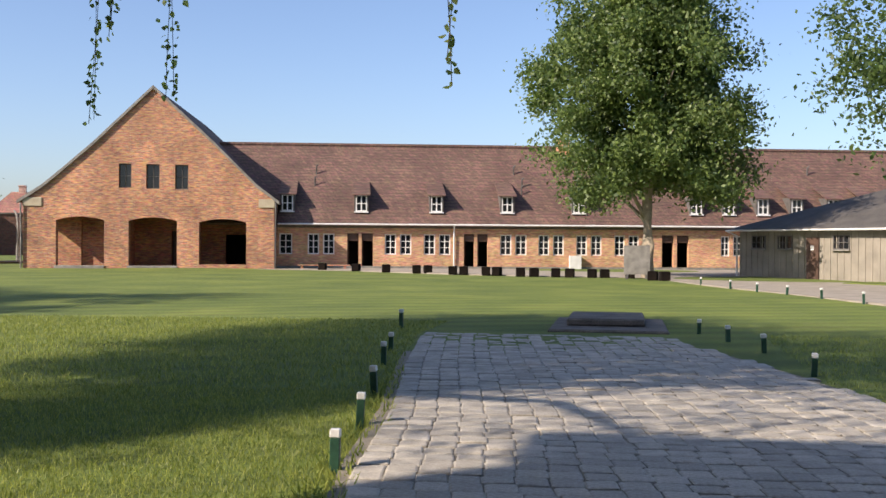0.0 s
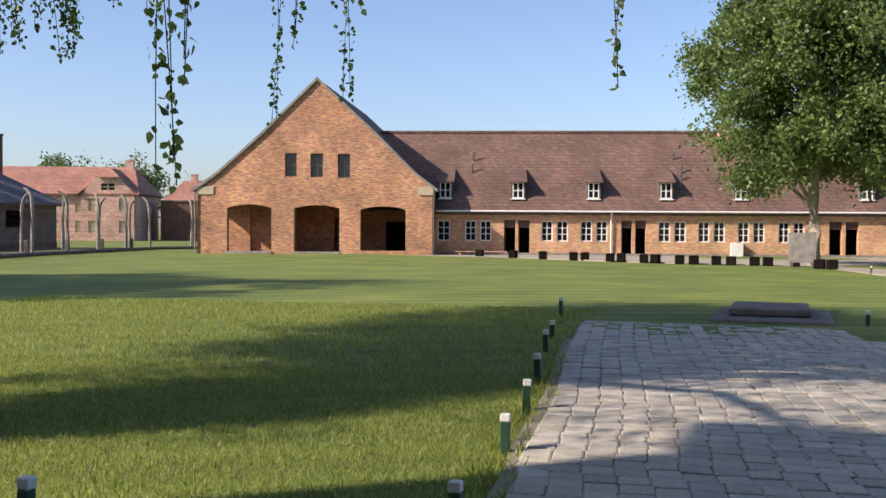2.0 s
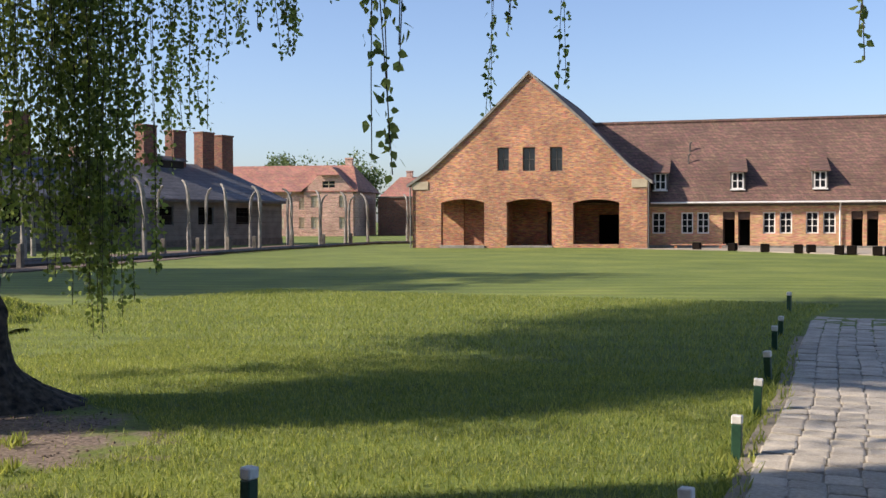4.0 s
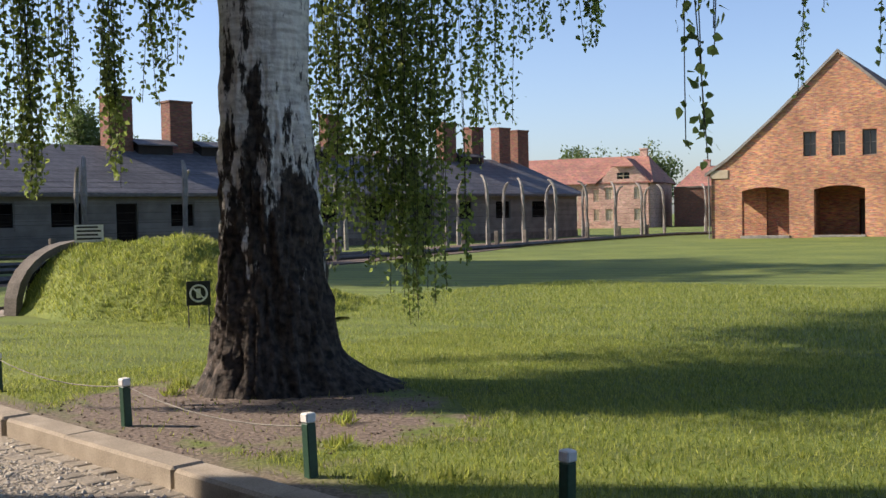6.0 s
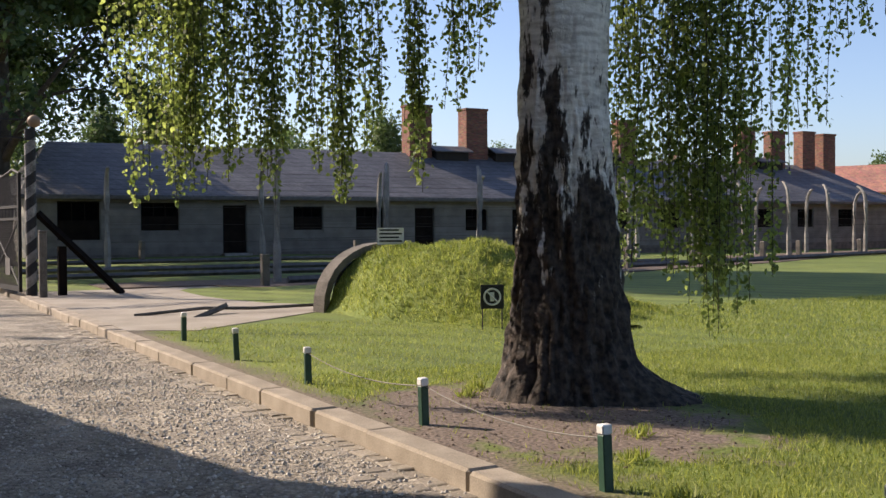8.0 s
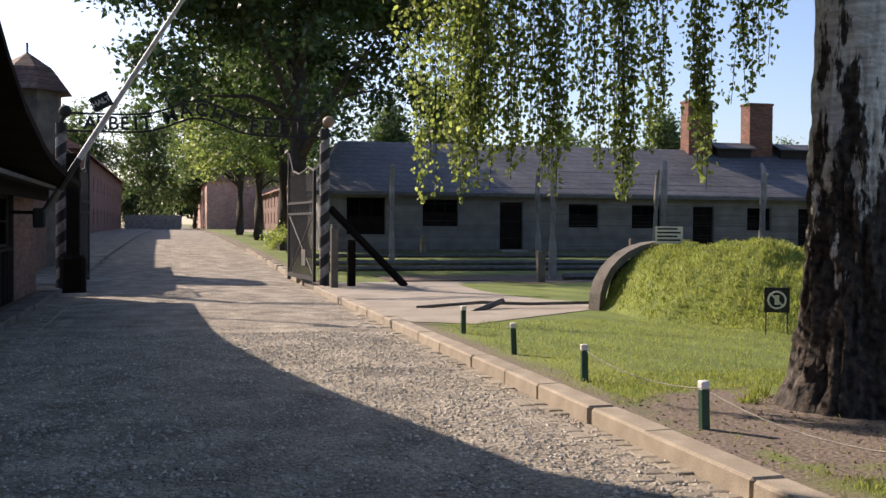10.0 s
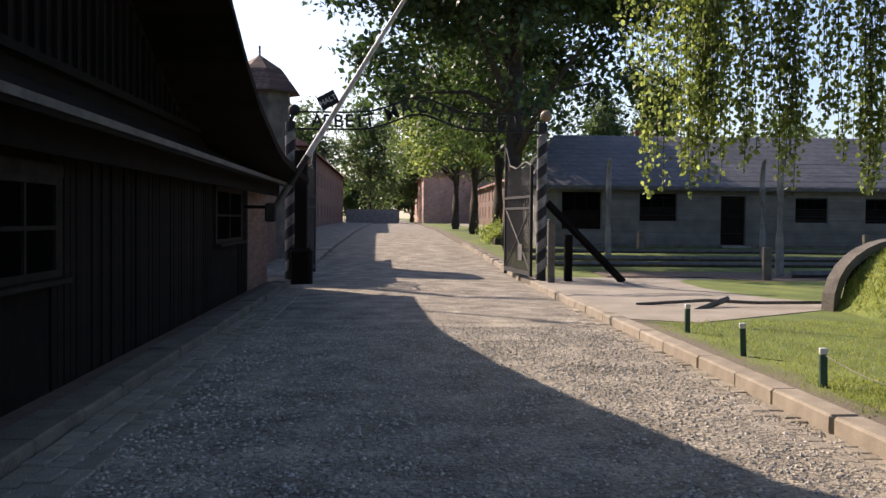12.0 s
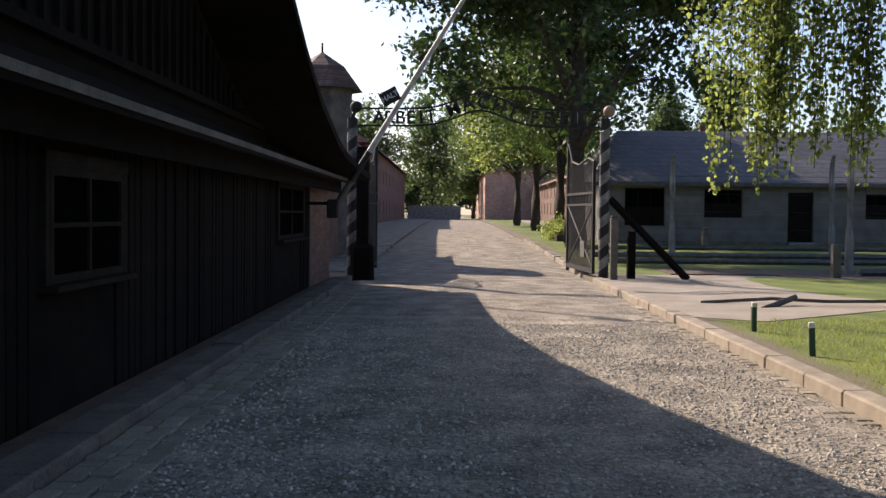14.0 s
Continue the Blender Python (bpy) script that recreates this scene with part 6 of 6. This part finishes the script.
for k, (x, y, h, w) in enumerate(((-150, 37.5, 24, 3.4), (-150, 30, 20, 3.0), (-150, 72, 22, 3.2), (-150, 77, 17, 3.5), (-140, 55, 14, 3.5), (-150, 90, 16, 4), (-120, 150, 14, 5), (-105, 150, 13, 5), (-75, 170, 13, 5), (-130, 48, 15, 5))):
    tree(x, y, 3, 0.35, (0, 0, h * 0.55), (w, w, h * 0.45), 150, 60, 0.8, 0.5, FAR_LEAF_HAZED, BARK, 60 + k, "tall distant poplar behind the barracks", hollow=0.3)
hedge = thing("hedge", pose(-58, 5.9, rise(-58)), "low clipped green hedge beside the street", "hedge")
leaf_part("leaves", clump_cloud((0, 0, 0.5), (3.0, 0.7, 0.55), 90, 60, 0.2, 71, 0.3), 0.12, BIRCH_LEAF, hedge, seed=71)
part("stems", boxes((-2.6, -0.4, -0.2, 2.6, 0.4, 0.3)), BARK, hedge)

# ---- grass blades near the walk ----
def blades(name, n, x0, x1, y0, y1, size, seed, height=lambda x, y: 0.0, skip=None):
    r = np.random.default_rng(seed)
    x, y = r.uniform(x0, x1, n), r.uniform(y0, y1, n)
    p = [(a, b, height(a, b) - 0.01) for a, b in zip(x, y) if not (skip and skip(a, b))]
    me = leaves(p, size, droop=-1.1, seed=seed, shape=0.12)
    me.materials.append(BLADE)
    return tagged(new(name, me), "short tufts of bright green grass", "grass", kind="stuff")


def not_lawn(x, y):
    if (x + 10.7) ** 2 / 4.2 + (y - 5.8) ** 2 / 2.6 < 1 and random.random() < 0.96:
        return True
    return x > float(np.interp(y, *LEFT)) - 0.05 or (y < 4.6 and random.random() < 0.85)


blades("grass_near", 120000, -14, -4.2, 4.4, 12, 0.055, 81, ground_height, not_lawn)
blades("grass_mid", 70000, -20, -4.5, 12, 22, 0.075, 82, ground_height, lambda x, y: x > float(np.interp(y, *LEFT)) - 0.05)
blades("grass_side", 16000, -0.3, 4.5, 9, 20, 0.06, 83, ground_height, lambda x, y: x < float(np.interp(y, *RIGHT)) + 0.05)
blades("grass_gate", 22000, -20.4, -14, 4.5, 12, 0.055, 84, ground_height, lambda x, y: x < -20.2 + (y - 5.3) * -0.8 and x < -19 or y < 4.75 and random.random() < 0.7)


def on_mound(x, y):
    p = MOUND.inverted() @ Vector((x, y, 0))
    if not (0.02 < p.x < 6.1 and abs(p.y) < 2.75):
        return -0.3
    h = mound_height(p.x, p.y)
    return h - 0.02 if h > 0.02 else -0.3


blades("grass_mound", 90000, -24.2, -15.8, 7.4, 15.4, 0.11, 85, on_mound, lambda x, y: on_mound(x, y) < -0.2)
blades("grass_edge", 7000, -5.4, -3.9, 5.6, 18.5, 0.12, 86, ground_height, lambda x, y: abs(x - float(np.interp(y, *LEFT)) + 0.14) > 0.16)

# ---- loose grit and small stones ----
def pebbles(name, n, x0, x1, y0, y1, z, s0, s1, seed, label, mat, skip=None):
    r = np.random.default_rng(seed)
    verts, faces = [], []
    shape = np.array([(1, 0, 0), (-1, 0, 0), (0, 1, 0), (0, -1, 0), (0, 0, 0.7), (0, 0, -0.7)], float)
    tri = [(0, 2, 4), (2, 1, 4), (1, 3, 4), (3, 0, 4), (2, 0, 5), (1, 2, 5), (3, 1, 5), (0, 3, 5)]
    for _ in range(n):
        x, y = r.uniform(x0, x1), r.uniform(y0, y1)
        if skip and skip(x, y):
            continue
        s = s0 + (s1 - s0) * r.uniform() ** 3
        a = r.uniform(0, 6.28)
        m = np.array([[math.cos(a), -math.sin(a), 0], [math.sin(a), math.cos(a), 0], [0, 0, 1]])
        i0 = len(verts)
        verts += [tuple(q) for q in (shape * s * r.uniform(0.6, 1.3, (6, 3))) @ m.T + np.array([x, y, z(x, y) + s * 0.2])]
        faces += [tuple(i0 + i for i in f) for f in tri]
    me = bpy.data.meshes.new(name)
    me.from_pydata(verts, [], faces)
    me.materials.append(mat)
    return tagged(new(name, me), label, "stones", kind="stuff")


def road_z(x, y):
    return -0.10 + 0.035 * (1 - ((y - 0.9) / 3.1) ** 2)


pebbles("road_grit", 34000, -20, -6, -2.2, 3.95, road_z, 0.006, 0.026, 91, "loose grit and small stones on the worn road", PEBBLE)
pebbles("dirt_stones", 1600, -12.6, -7.6, 4.35, 7.6, ground_height, 0.004, 0.020, 92, "small stones and crumbs on the bare dirt", DIRT, lambda x, y: (x + 10.75) ** 2 / 4.4 + (y - 5.7) ** 2 / 2.4 > 1.1)
for k, (x, y) in enumerate(((-9.6, 5.85), (-12.35, 6.0), (-12.0, 5.7), (-8.9, 5.2), (-7.9, 4.75), (-7.6, 5.1))):
    blades("grass_tuft", 70, x - 0.11, x + 0.11, y - 0.09, y + 0.09, 0.11, 93 + k, ground_height)

# ---- stones and setts, piece by piece ----
field_of_pieces("paver", paving, yard_spots, PAVER, PAVER_REST, 0.08, (-2.2, 6.5))
gutter = thing("gutter_row", pose(0, 0, 0), "rows of worn stone setts in the gutter beside the kerb", "gutter", kind="structure")
field_of_pieces("sett", gutter, gutter_spots, SETT, SETT, 0.10, (-9.0, 4.0))
gutter_hut = thing("gutter_row", pose(0, 0, 0), "rows of worn grey setts beside the hut pavement", "gutter", kind="structure")
field_of_pieces("sett", gutter_hut, hut_spots, SETT, SETT, 0.10, (-9.0, -2.0))
